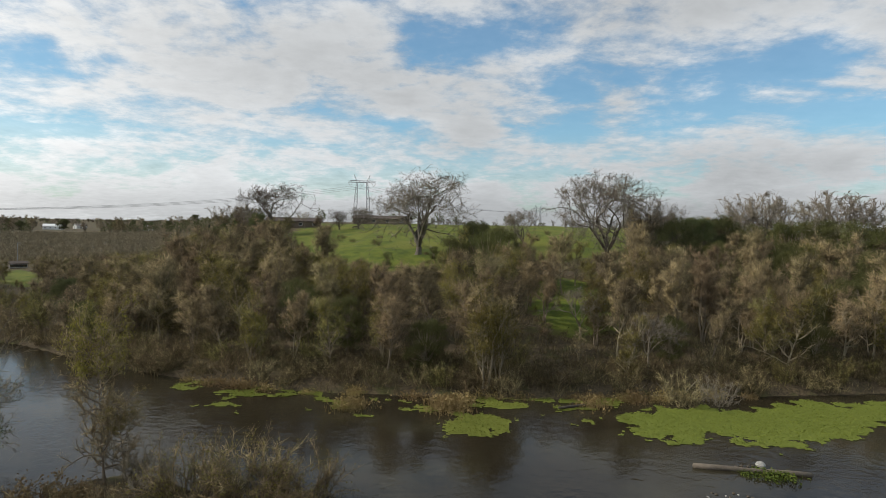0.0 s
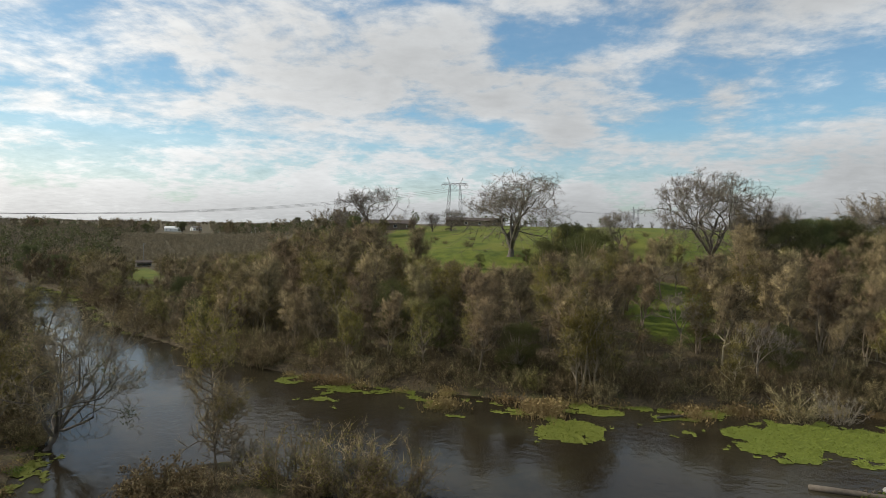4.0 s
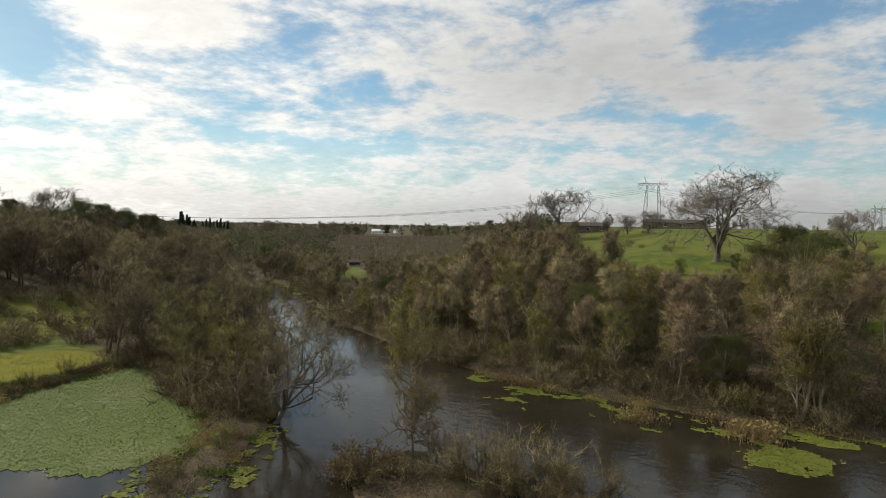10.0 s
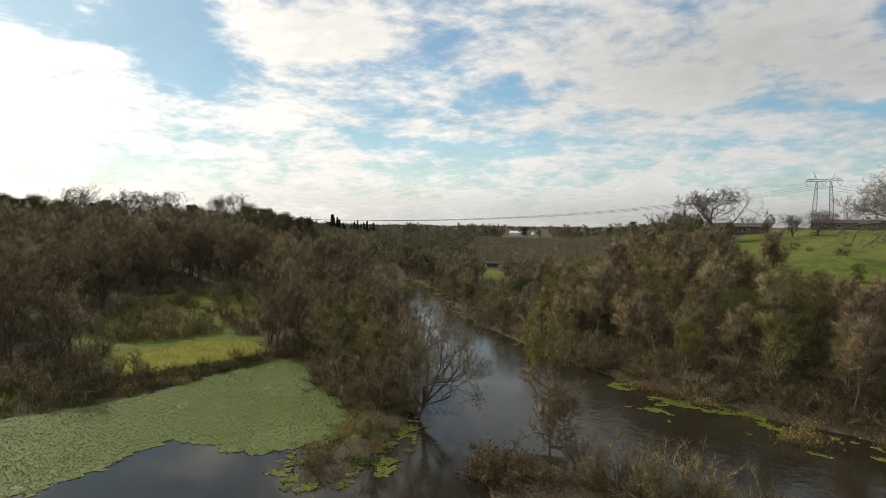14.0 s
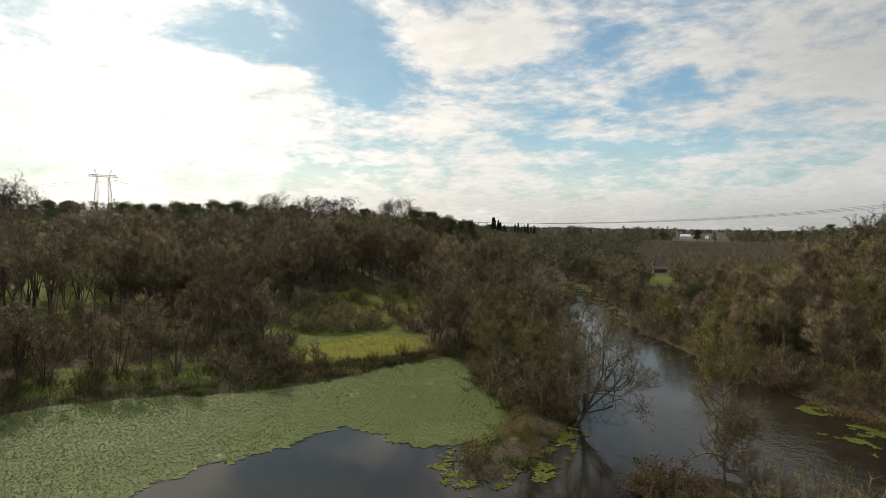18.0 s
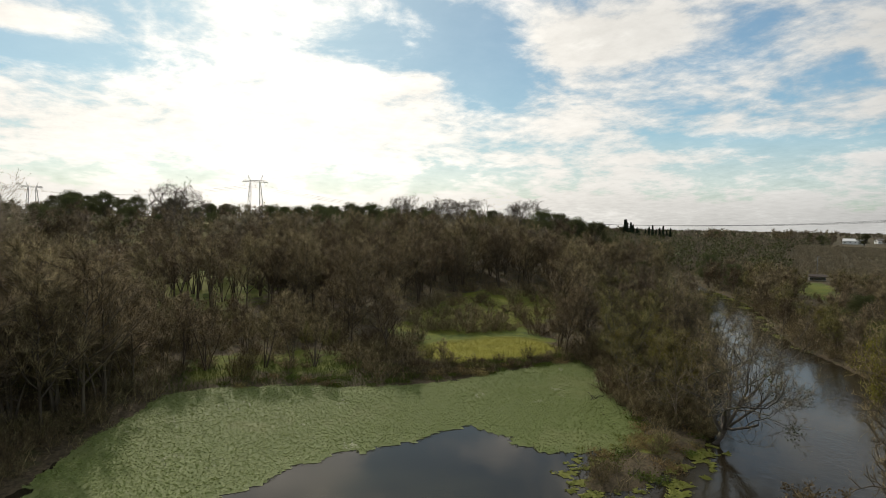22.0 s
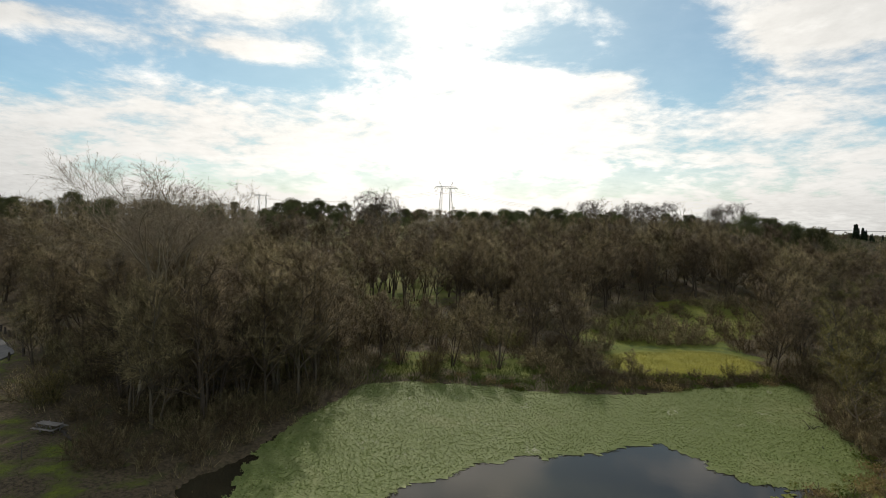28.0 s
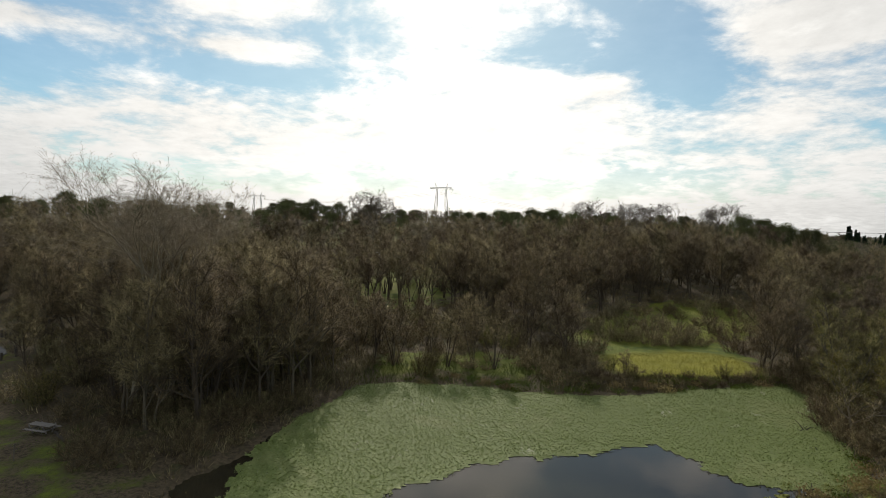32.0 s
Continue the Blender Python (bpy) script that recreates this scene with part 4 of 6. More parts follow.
KINDS["mound"] = bush_kind("leafy_mound", "rounded brown mound of dead leaves on an islet", 650, 2.2, 2.0, TWIG_BROWN, LEAF_RUST, canes=60, arch=-0.3, twigs=900, leaves=4200, leaf_size=0.17, twig_len=0.5)


def conifer(seed, h):
    rng = np.random.default_rng(seed)
    wood, leafy = Stuff(), Stuff()
    wood.tube([(0, 0, -0.2), (0, 0, h * 0.5), (0, 0, h)], np.array([0.03, 0.018, 0.003]) * h, 6)
    n = 1500
    z = h * rng.uniform(0.08, 1, n) ** 0.9
    a = rng.uniform(0, 6.28, n)
    rr = (h - z) * 0.17 * rng.uniform(0.3, 1, n) + 0.05
    leafy.leaves(np.stack([np.cos(a) * rr, np.sin(a) * rr, z], 1), 0.06 * h * rng.uniform(0.6, 1.2, n), rng)
    ob = empty_thing("conifer_tree", "dark pointed conifer on the far horizon", "tree", "conifers on the horizon")
    part("trunk", wood.mesh("trunk", BARK_OAK), ob)
    part("crown", leafy.mesh("crown", CONIFER, False), ob)
    return ob


KINDS["conifer"] = conifer(700, 14)

# ---- planting ----
def at(az, r):
    a = radians(az)
    return -math.sin(a) * r, math.cos(a) * r


def scatter(n, box, keep, gap, seed):
    """Random places in a box of headings and distances, kept apart from one another."""
    rng = np.random.default_rng(seed)
    m = n * 14
    a = np.radians(rng.uniform(box[0], box[1], m))
    r = np.sqrt(rng.uniform(box[2] ** 2, box[3] ** 2, m))
    x, y = -np.sin(a) * r, np.cos(a) * r
    z, d = heights(x, y)
    ok = keep(x, y, d)
    found = np.empty((0, 3))
    for p in np.stack([x, y, d], 1)[ok]:
        if len(found) >= n:
            break
        if not len(found) or ((found[:, 0] - p[0]) ** 2 + (found[:, 1] - p[1]) ** 2).min() > gap * gap:
            found = np.concatenate([found, p[None]])
    return [tuple(float(v) for v in p) for p in found]


OPEN = (RIM, POND_EDGE, BRIDGE, YELLOW, MEADOW, UPFIELD, CLEARING, LAWN, GLADE, SPITGRASS)
CAR_PARK = np.array([(-64, -52), (-80, -44), (-106, -62), (-92, -92)], float)


def off_open(x, y, pad=0.0):
    ok = ~inside(CAR_PARK, x, y)
    for poly in OPEN:
        ok &= ~(inside(poly, x, y) & (gap_to(poly, x, y) > pad))
    return ok


rnd = random.Random(7)
SPIT = rounded(np.array([(-43, 43.5), (-46, 41.5), (-52, 42.5), (-62, 46.5), (-78, 55), (-98, 74), (-125, 98), (-135, 125), (-93, 99), (-72, 80), (-57, 64), (-46, 51)], float))

# the great oaks on the hill and along the ridges
for kind, a, r, s, turn, w in (("oak0", 2.3, 150, 0.98, 20, 1.22), ("oak1", -15.3, 152, 1.08, 70, 1.02), ("oak0", -19.4, 162, 0.80, 200, 1.1), ("oak1", 15.6, 226, 0.90, 10, 1.1),
                               ("oak0", 9.8, 236, 0.36, 140, 1.25), ("oak1", 8.0, 234, 0.40, 250, 1.3), ("oak1", -7.6, 170, 0.50, 30, 1.0), ("oak0", 91.3, 250, 0.92, 330, 1.1),
                               ("oak1", 65.2, 300, 0.80, 50, 1.2), ("oak0", 68.0, 310, 0.80, 110, 1.2), ("oak1", 59.6, 300, 0.88, 80, 1.0), ("oak0", 71.4, 330, 0.78, 10, 1.2), ("oak1", 111, 320, 0.5, 20, 1.0)):
    x, y = at(a, r)
    plant(kind, x, y, s, turn, wide=w, free=True)

# north bank: brambles at the edge, trees behind, leafy slope to the east
for x, y, d in scatter(250, (-50, 31, 68, 150), lambda x, y, d: (d > 4.5) & (d < 56) & (y > 60) & off_open(x, y, 2), 3.9, 11):
    a = math.degrees(math.atan2(-x, y))
    k = rnd.random()
    if a < -17 and d > 12 and k < 0.30:
        kind, s = rnd.choice(["olive_tree0", "olive_tree1", "willow3", "olive_tree1"]), rnd.uniform(0.85, 1.25)
    elif k < 0.28:
        kind, s = "willow%d" % rnd.randrange(4), rnd.uniform(0.8, 1.15)
    elif k < 0.36:
        kind, s = "olive_tree%d" % rnd.randrange(2), rnd.uniform(0.6, 0.9)
    else:
        kind, s = "alder%d" % rnd.randrange(6), rnd.uniform(0.8, 1.12)
    plant(kind, x, y, s * min(1.15, 0.88 + d / 60))
for x, y, d in scatter(230, (-50, 31, 66, 135), lambda x, y, d: (d > 0.6) & (d < 9) & (y > 60), 2.0, 12):
    plant("bramble%d" % rnd.randrange(4) if rnd.random() < 0.85 else "scrub%d" % rnd.randrange(2), x, y, rnd.uniform(0.55, 0.95))
for x, y, d in scatter(75, (-50, -17, 110, 205), lambda x, y, d: (d > 40) & off_open(x, y, 3), 5, 13):
    plant(rnd.choice(["alder0", "olive_tree0", "alder1", "alder3", "olive_tree1", "willow3", "alder5", "alder2"]), x, y, rnd.uniform(0.75, 1.1))
for x, y, d in scatter(60, (9, 27, 115, 240), lambda x, y, d: (d > 40) & off_open(x, y, 2), 5, 14):
    plant(rnd.choice(["alder1", "vale0", "alder0", "vale1", "live_oak1", "vale2"]), x, y, rnd.uniform(0.6, 0.9))

plant("willow3", *at(-4.4, 71.5), 1.3, 30, label="tall olive-twigged willow standing at the water's edge")
plant("willow1", *at(-5.6, 72.5), 0.95)
plant("pale_tree", *at(-19.3, 82), 0.68, label="pale leafless trunk with broken upright branches on the bank")
plant("pale_tree", *at(-13.2, 90), 0.7, label="thin pale tree leaning on the bank clearing")
plant("scrub1", *at(-22.5, 74), 1.0)
plant("pale_scrub", *at(-25.0, 76), 0.8)

for a, r, s in ((-2.6, 118, 0.8), (-3.9, 124, 0.95), (-5.2, 121, 0.9), (-6.4, 127, 0.8), (-1.2, 128, 0.6), (5.2, 138, 0.4), (0.8, 142, 0.4)):
    plant("olive_tree%d" % rnd.randrange(2), *at(a, r), s, label="olive-green leafy tree on the grassy slope")
for x, y, d in scatter(16, (-14, 12, 126, 200), lambda x, y, d: inside(UPFIELD, x, y), 7, 30):
    plant("bramble3", x, y, rnd.uniform(0.3, 0.6), label="low green bush on the grassy hillside")
for x, y, d in scatter(34, (21, 56, 640, 860), lambda x, y, d: d > 5, 12, 31):
    plant(rnd.choice(["live_oak0", "live_oak1", "ridge1", "ridge0", "pale_tree"]), x, y, rnd.uniform(0.9, 1.45), label="lone tall tree on the far side of the valley")

# up the valley
for x, y, d in scatter(200, (21, 52, 98, 235), lambda x, y, d: (d > 1.5) & off_open(x, y, 2) & ~inside(SPIT, x, y), 5.2, 15):
    r = math.hypot(x, y)
    plant("vale%d" % rnd.randrange(3) if rnd.random() < 0.9 else rnd.choice(["live_oak1", "willow1", "olive_tree0"]), x, y, rnd.uniform(0.7, 1.1) * (0.8 if r < 150 else 1))
for x, y, d in scatter(135, (24, 48, 85, 190), lambda x, y, d: (d > 0.2) & (d < 6) & ~inside(SPIT, x, y), 2.2, 16):
    plant("bramble%d" % rnd.randrange(4), x, y, rnd.uniform(0.6, 1.0))

# the spit between river and pond
for x, y, d in scatter(56, (38, 56, 60, 170), lambda x, y, d: inside(SPIT, x, y) & (d > 1.0), 3.4, 17):
    plant(rnd.choice(["spit0", "spit1", "willow0", "willow2", "spit2", "spit1"]), x, y, rnd.uniform(0.75, 1.0) * (0.95 if x > -75 else 0.78))
for x, y, d in scatter(110, (38, 56, 58, 150), lambda x, y, d: inside(SPIT, x, y) & (d > 0.1) & (d < 9), 1.9, 18):
    plant("bramble%d" % rnd.randrange(4), x, y, rnd.uniform(0.55, 0.95))
plant("leaning_tree", -41.3, 44.9, 1.12, 0, free=True)
for x, y, s in ((-43.0, 45.6, 0.6), (-45.5, 46.5, 0.75), (-41.8, 39.6, 0.45), (-40.6, 37.6, 0.4), (-39.0, 30.5, 0.42), (-37.6, 29.2, 0.38)):
    plant("bramble%d" % rnd.choice((0, 2)), x, y, s)

# the islet in the foreground
plant("river_willow", -24.6, 43.6, 1.03, 40, wide=0.62, free=True)
plant("mound", -26.2, 38.9, 1.25, 0)
for kind, x, y, s in (("pale_scrub", -20.5, 42.4, 0.7), ("arching_willow", -17.8, 42.6, 0.95), ("arching_willow", -13.4, 43.2, 1.1), ("arching_willow", -9.8, 42.4, 0.9), ("arching_willow", -11.8, 41.2, 0.8), ("scrub1", -15.4, 42.0, 0.7),
                      ("bramble1", -16.0, 40.0, 0.6), ("bramble1", -22.6, 39.2, 0.55), ("scrub1", -22.8, 44.6, 0.6), ("river_willow", -23.6, 44.6, 0.5)):
    plant(kind, x, y, s)

# woods beyond the pond
def far_wood(x, y, d):
    return (d > 3) & off_open(x, y, 0.5) & ~inside(SPIT, x, y) & ~inside(THIN_WOOD, x, y)


for x, y, d in scatter(285, (47, 126, 78, 185), far_wood, 4.4, 19):
    r = math.hypot(x, y)
    s = rnd.uniform(0.78, 1.08) if r > 98 else rnd.uniform(0.5, 0.75)
    plant("wood%d" % rnd.randrange(6), x, y, s)
for a, r, s in ((111.9, 70, 1.0), (108.9, 73, 0.92)):
    x, y = at(a, r)
    plant("cottonwood", x, y, s, wide=1.2, free=True)
for x, y, d in scatter(46, (77, 98, 112, 175), lambda x, y, d: inside(THIN_WOOD, x, y), 4.2, 27):
    plant("pole%d" % rnd.randrange(2), x, y, rnd.uniform(0.8, 1.08))
for x, y, d in scatter(60, (70, 130, 235, 300), lambda x, y, d: d > 5, 6, 28):
    plant(rnd.choice(["live_oak0", "live_oak1", "ridge1", "ridge0"]), x, y, rnd.uniform(0.6, 1.0))
for a, r, s in ((79.5, 79.5, 0.5), (81.5, 80, 0.45), (84, 79.5, 0.5), (85.5, 80.5, 0.55), (89, 80, 0.48), (91, 80.5, 0.55), (92.5, 80, 0.5)):
    x, y = at(a, r + 1.5)
    plant("pole%d" % rnd.randrange(2), x, y, s * 1.25)
for x, y, d in scatter(56, (95, 113.5, 60, 100), lambda x, y, d: (d > 3) & off_open(x, y, 0.0), 3.3, 23):
    plant("wood%d" % rnd.choice((0, 2, 4, 5)), x, y, rnd.uniform(0.8, 1.1))
for x, y, d in scatter(75, (50, 130, 175, 300), far_wood, 7, 20):
    plant(rnd.choice(["ridge0", "ridge1", "ridge0", "live_oak0", "live_oak1"]), x, y, rnd.uniform(0.8, 1.25))
for x, y, d in scatter(80, (54, 130, 300, 400), lambda x, y, d: d > 5, 4, 24):
    plant(rnd.choice(["live_oak0", "live_oak1", "ridge1"]), x, y, rnd.uniform(0.4, 0.95) * (0.9 if rnd.random() < 0.8 else 1.25))
for x, y, d in scatter(110, (50, 122, 62, 115), lambda x, y, d: (d > 1.0) & off_open(x, y, 1) & ~inside(SPIT, x, y), 2.8, 21):
    plant(rnd.choice(["bramble0", "bramble1", "bramble2", "bramble3", "scrub0", "scrub1"]), x, y, rnd.uniform(0.5, 0.9))
for x, y, s in ((-95.5, 44, 0.75), (-95, 46.5, 0.85), (-96, 49, 0.8), (-95.5, 51.5, 0.9), (-96, 54, 0.85), (-97, 56.5, 0.9), (-98, 59, 0.8), (-80, 24, 0.8), (-81, 27, 0.9), (-83, 29.5, 0.8), (-79, 21, 0.9), (-84, 26, 1.0), (-82, 22, 1.0)):
    plant("bramble%d" % rnd.choice((0, 2)), x, y, s)
for x, y, s in ((-99, 40, 1.0), (-101, 43, 0.7), (-98, 47, 0.6), (-100, 53, 0.8), (-104, 60, 0.7), (-90, 33, 0.7), (-84, 30, 0.6)):
    plant("scrub1", x, y, s)
for x, y, d in scatter(60, (96, 117, 51, 66), lambda x, y, d: (d > 1.5), 2.0, 26):
    if not (abs(x + 56) < 3.5 and abs(y + 30) < 3.5):
        plant(rnd.choice(["bramble0", "bramble1", "bramble2", "bramble3"]), x, y, rnd.uniform(0.3, 0.75))
for x, y, d in scatter(20, (76, 93, 80, 90), lambda x, y, d: inside(POND_EDGE, x, y) & (d > 3), 1.8, 33):
    plant(rnd.choice(["bramble0", "bramble1", "bramble2", "bramble3"]), x, y, rnd.uniform(0.3, 0.6))
for x, y, d in scatter(46, (77, 94, 89, 118), lambda x, y, d: ~inside(POND_EDGE, x, y), 2.4, 34):
    plant(rnd.choice(["bramble0", "bramble1", "bramble2", "scrub1"]), x, y, rnd.uniform(0.45, 0.85))
for x, y, d in scatter(34, (55, 70, 78, 100), lambda x, y, d: inside(RIM, x, y) & (d > 0.4), 1.3, 29):
    plant(rnd.choice(["bramble1", "bramble1", "bramble3"]), x, y, rnd.uniform(0.22, 0.4))
for x, y, d in scatter(46, (52, 72, 98, 160), lambda x, y, d: inside(MEADOW, x, y), 3.4, 32):
    plant(rnd.choice(["scrub1", "bramble0", "scrub1", "bramble2"]), x, y, rnd.uniform(0.5, 0.95), label="many-stemmed bare shrub standing in the meadow")
for x, y in ((-40.7, -28.0), (-36.5, -24.0), (-37.5, -27.0)):
    plant("scrub1", x, y, 0.5)
for i in range(9):
    x, y = at(50.6 - i * 0.17 + 0.06 * (i % 3), 690 + 6 * (i % 4))
    plant("conifer", x, y, 1.5 - 0.09 * i + 0.15 * (i % 2))
for i in range(8):
    x, y = at(48.8 - i * 0.30, 700 + 9 * (i % 3))
    plant("conifer", x, y, 1.0 + 0.25 * (i % 3) / 2)
for a, r, s in ((21.3, 250, 0.6), (20.6, 252, 0.45), (20.2, 250, 0.5), (17.8, 240, 0.5)):
    x, y = at(a, r)
    plant("conifer", x, y, s)
for key, ob in KINDS.items():
    if key not in FIRST:
        for o in (*ob.children_recursive, ob):
            bpy.data.objects.remove(o)


# ---- what nobody could count ----
def stuff_object(name, label, category, bag, mat, smooth_faces=False):
    ob = new(name, bag.mesh(name, mat, smooth_faces))
    return tagged(ob, label, category, kind="stuff")


def undergrowth(seed, n, box, keep, twig_m, leaf_m, label, tall, per=9, leaves=5, rad=0.017, lsize=0.2):
    rng = np.random.default_rng(seed)
    a, r = np.radians(rng.uniform(box[0], box[1], n)), np.sqrt(rng.uniform(box[2] ** 2, box[3] ** 2, n))
    x, y = -np.sin(a) * r, np.cos(a) * r
    z, d = heights(x, y)
    ok = keep(x, y, d)
    p = np.stack([x, y, z - 0.05], 1)[ok]
    m = len(p)
    high = tall * rng.uniform(0.5, 1.3, m)
    twigs, leafy = Stuff(), Stuff()
    base = np.repeat(p, per, 0) + rng.normal(size=(m * per, 3)) * np.array([0.45, 0.45, 0.0])
    way = rng.normal(size=(m * per, 3)) * np.array([0.55, 0.55, 0.2]) + np.array([0, 0, 1.0])
    twigs.spikes(base, way, np.repeat(high, per) * rng.uniform(0.5, 1.2, m * per), rad * rng.uniform(0.7, 1.3, m * per))
    stuff_object("undergrowth", label, "undergrowth", twigs, twig_m)
    pos = np.repeat(p, leaves, 0) + rng.normal(size=(m * leaves, 3)) * np.array([0.6, 0.6, 0.05]) + np.stack([np.zeros(m * leaves)] * 2 + [np.repeat(high, leaves) * rng.uniform(0.05, 0.8, m * leaves)], 1)
    leafy.leaves(pos, lsize * rng.uniform(0.6, 1.4, m * leaves), rng)
    stuff_object("ground_leaves", label.replace("shoots", "leaves"), "undergrowth", leafy, leaf_m)


undergrowth(31, 7000, (-50, 31, 68, 150), lambda x, y, d: (d > 0.3) & (d < 60) & off_open(x, y, 1) & (y > 60), TWIG_BROWN, LEAF_BRAMBLE, "brown undergrowth shoots under the bank trees", 1.5, per=10, rad=0.024)
undergrowth(32, 8000, (46, 130, 46, 190), lambda x, y, d: (d > 0.3) & off_open(x, y, 0.5) & ~inside(THIN_WOOD, x, y) & ~((np.hypot(x, y) < 56) & (x > -70) & (y < -22)), TWIG_WOOD, LEAF_BRAMBLE, "dark brown undergrowth shoots in the wood", 1.4, per=9, rad=0.026)
undergrowth(34, 600, (12, 60, 34, 50), lambda x, y, d: (d > 0.1) & (x > -32), TWIG_TAN, LEAF_RUST, "grey-brown undergrowth shoots on the near islet", 0.9, per=8, rad=0.012, lsize=0.14)
undergrowth(33, 6000, (20, 52, 95, 340), lambda x, y, d: (d > 0.5) & off_open(x, y, 1), TWIG_GREY, LEAF_BRAMBLE, "grey undergrowth shoots in the valley", 2.0, per=7, rad=0.026, lsize=0.3)


def far_woods(seed, n, box, keep, twig_m, leaf_m, label, lo, hi, rows=0.0):
    """Distant trees, a few strokes and leaf masses each."""
    rng = np.random.default_rng(seed)
    a, r = np.radians(rng.uniform(box[0], box[1], n)), np.sqrt(rng.uniform(box[2] ** 2, box[3] ** 2, n))
    x, y = -np.sin(a) * r, np.cos(a) * r
    if rows:
        x, y = np.round(x / rows) * rows + rng.normal(size=n) * 0.5, np.round(y / rows) * rows + rng.normal(size=n) * 0.5
    z, d = heights(x, y)
    ok = keep(x, y, d)
    p, r = np.stack([x, y, z], 1)[ok], r[ok]
    m, per = len(p), 46
    h = rng.uniform(lo, hi, m)
    H3 = np.repeat(h, per)
    twigs = Stuff()
    u = rng.uniform(0.12, 0.75, m * per)
    base = np.repeat(p, per, 0) + np.stack([rng.normal(size=m * per) * H3 * 0.13 * (u + 0.2), rng.normal(size=m * per) * H3 * 0.13 * (u + 0.2), u * H3], 1)
    way = rng.normal(size=(m * per, 3)) * 0.6 + np.array([0, 0, 0.7])
    twigs.spikes(base, way, H3 * rng.uniform(0.15, 0.36, m * per), np.repeat(r, per) * 0.00016 * rng.uniform(0.7, 1.3, m * per))
    twigs.spikes(p - np.array([0, 0, 0.3]), np.tile([[0.02, 0.03, 1.0]], (m, 1)), h * 0.8, h * 0.018)
    stuff_object("far_woods", label, "distant trees", twigs, twig_m)
    if leaf_m:
        k, q = rng.random(m) < 0.3, 60
        c, hh = np.repeat(p[k], q, 0), np.repeat(h[k], q)
        dirs = rng.normal(size=(len(c), 3))
        dirs /= np.linalg.norm(dirs, axis=1)[:, None]
        leafy = Stuff()
        leafy.leaves(c + np.array([0, 0, 0.55]) * hh[:, None] + dirs * (hh * 0.36 * rng.uniform(0.5, 1, len(c)))[:, None], hh * 0.14 * rng.uniform(0.6, 1.3, len(c)), rng)
        stuff_object("far_evergreens", "dark evergreen trees on the far slopes", "distant trees", leafy, leaf_m)


def beyond(x, y, d):
    return (d > 3) & ~inside(UPFIELD, x, y) & ~inside(GLADE, x, y)


# trees along the upper edge of the slope, in front of the field
def to_top(kind, a, r, el, tall, most=1.7):
    """Plants a tree whose top stands at the given height angle seen from the valley."""
    x, y = at(a, r)
    s = (20 + r * math.tan(radians(el)) - ground_z(x, y)) / tall
    plant(kind, x, y, min(max(s, 0.5), most), free=True)


for i, (a, el) in enumerate(((19.6, -0.8), (17.9, -0.6), (16.6, -0.3), (14.6, -0.6), (22.0, -0.8), (23.4, -1.1), (-11.4, -0.8), (-17.6, 0.4))):
    to_top("alder%d" % (i % 6), a, 118 + 5 * (i % 3), el, 10.5)
for i, (a, el) in enumerate(((-0.9, -1.1), (-2.1, -0.3), (-3.1, 0.2), (-4.4, -0.4), (-5.3, 0.0), (-6.9, -1.4))):
    to_top(("olive_tree0", "willow3", "live_oak1", "olive_tree1")[i % 4], a, 117 + 5 * (i % 3), el, (8.6, 9.6, 10.3, 8.6)[i % 4])
for kind, a, el in (("alder3", 10.7, -0.4), ("alder0", 11.8, -0.7), ("alder4", -8.2, -0.6), ("alder5", -10.2, -0.5), ("willow2", -12.6, -1.0), ("alder1", -19.0, -0.2), ("alder3", -26.3, -0.3), ("alder0", -28.2, 0.0), ("alder5", -31.0, -0.2), ("alder2", -33.6, 0.1)):
    to_top(kind, a, 126 if a > -15 else 140, el, 10.6)
# evergreens and pale bare trees along the brow to the east
for i, (a, el) in enumerate(((-21.3, 1.9), (-23.0, 2.5), (-24.9, 1.3))):
    to_top("live_oak%d" % (i % 2), a, 148 + 6 * (i % 3), el, 10.5, 1.2)
for a, el in ((-26.6, 2.6), (-27.9, 3.5), (-28.8, 3.0), (-30.6, 2.7), (-33.0, 3.5), (-33.9, 3.1), (-35.4, 2.0)):
    to_top("pale_tree", a, 166, el, 11.6, 2.0)
for i, (a, el) in enumerate(((-29.6, 0.8), (-31.4, 0.7), (-32.4, 1.1), (-34.8, 0.9), (-36.4, 0.7), (-27.2, 0.5))):
    to_top("olive_tree%d" % (i % 2), a, 150 + 4 * (i % 3), el, 8.6, 1.8)
# the wooded ridge falling towards the valley
for i, (a, el) in enumerate(((58.3, 1.4), (57.4, 1.1), (56.6, 1.1), (55.7, 0.9), (54.9, 0.7), (54.0, 0.5), (53.2, 0.3), (52.3, 0.2), (56.1, 0.8), (61.6, 1.4), (62.8, 1.3), (63.9, 1.5))):
    to_top(("live_oak0", "ridge1", "live_oak1", "ridge0")[i % 4], a, 285 + 12 * (i % 3), el, 10.3, 1.6)
for i, (a, el) in enumerate(((20.6, 0.8), (19.8, 1.4), (19.0, 1.6), (18.3, 1.3), (17.4, 0.7), (13.0, 1.0), (11.9, 0.8))):
    to_top(("vale1", "pale_tree")[i % 2], a, 236 + 5 * (i % 3), el, (10.0, 11.6)[i % 2], 1.6)
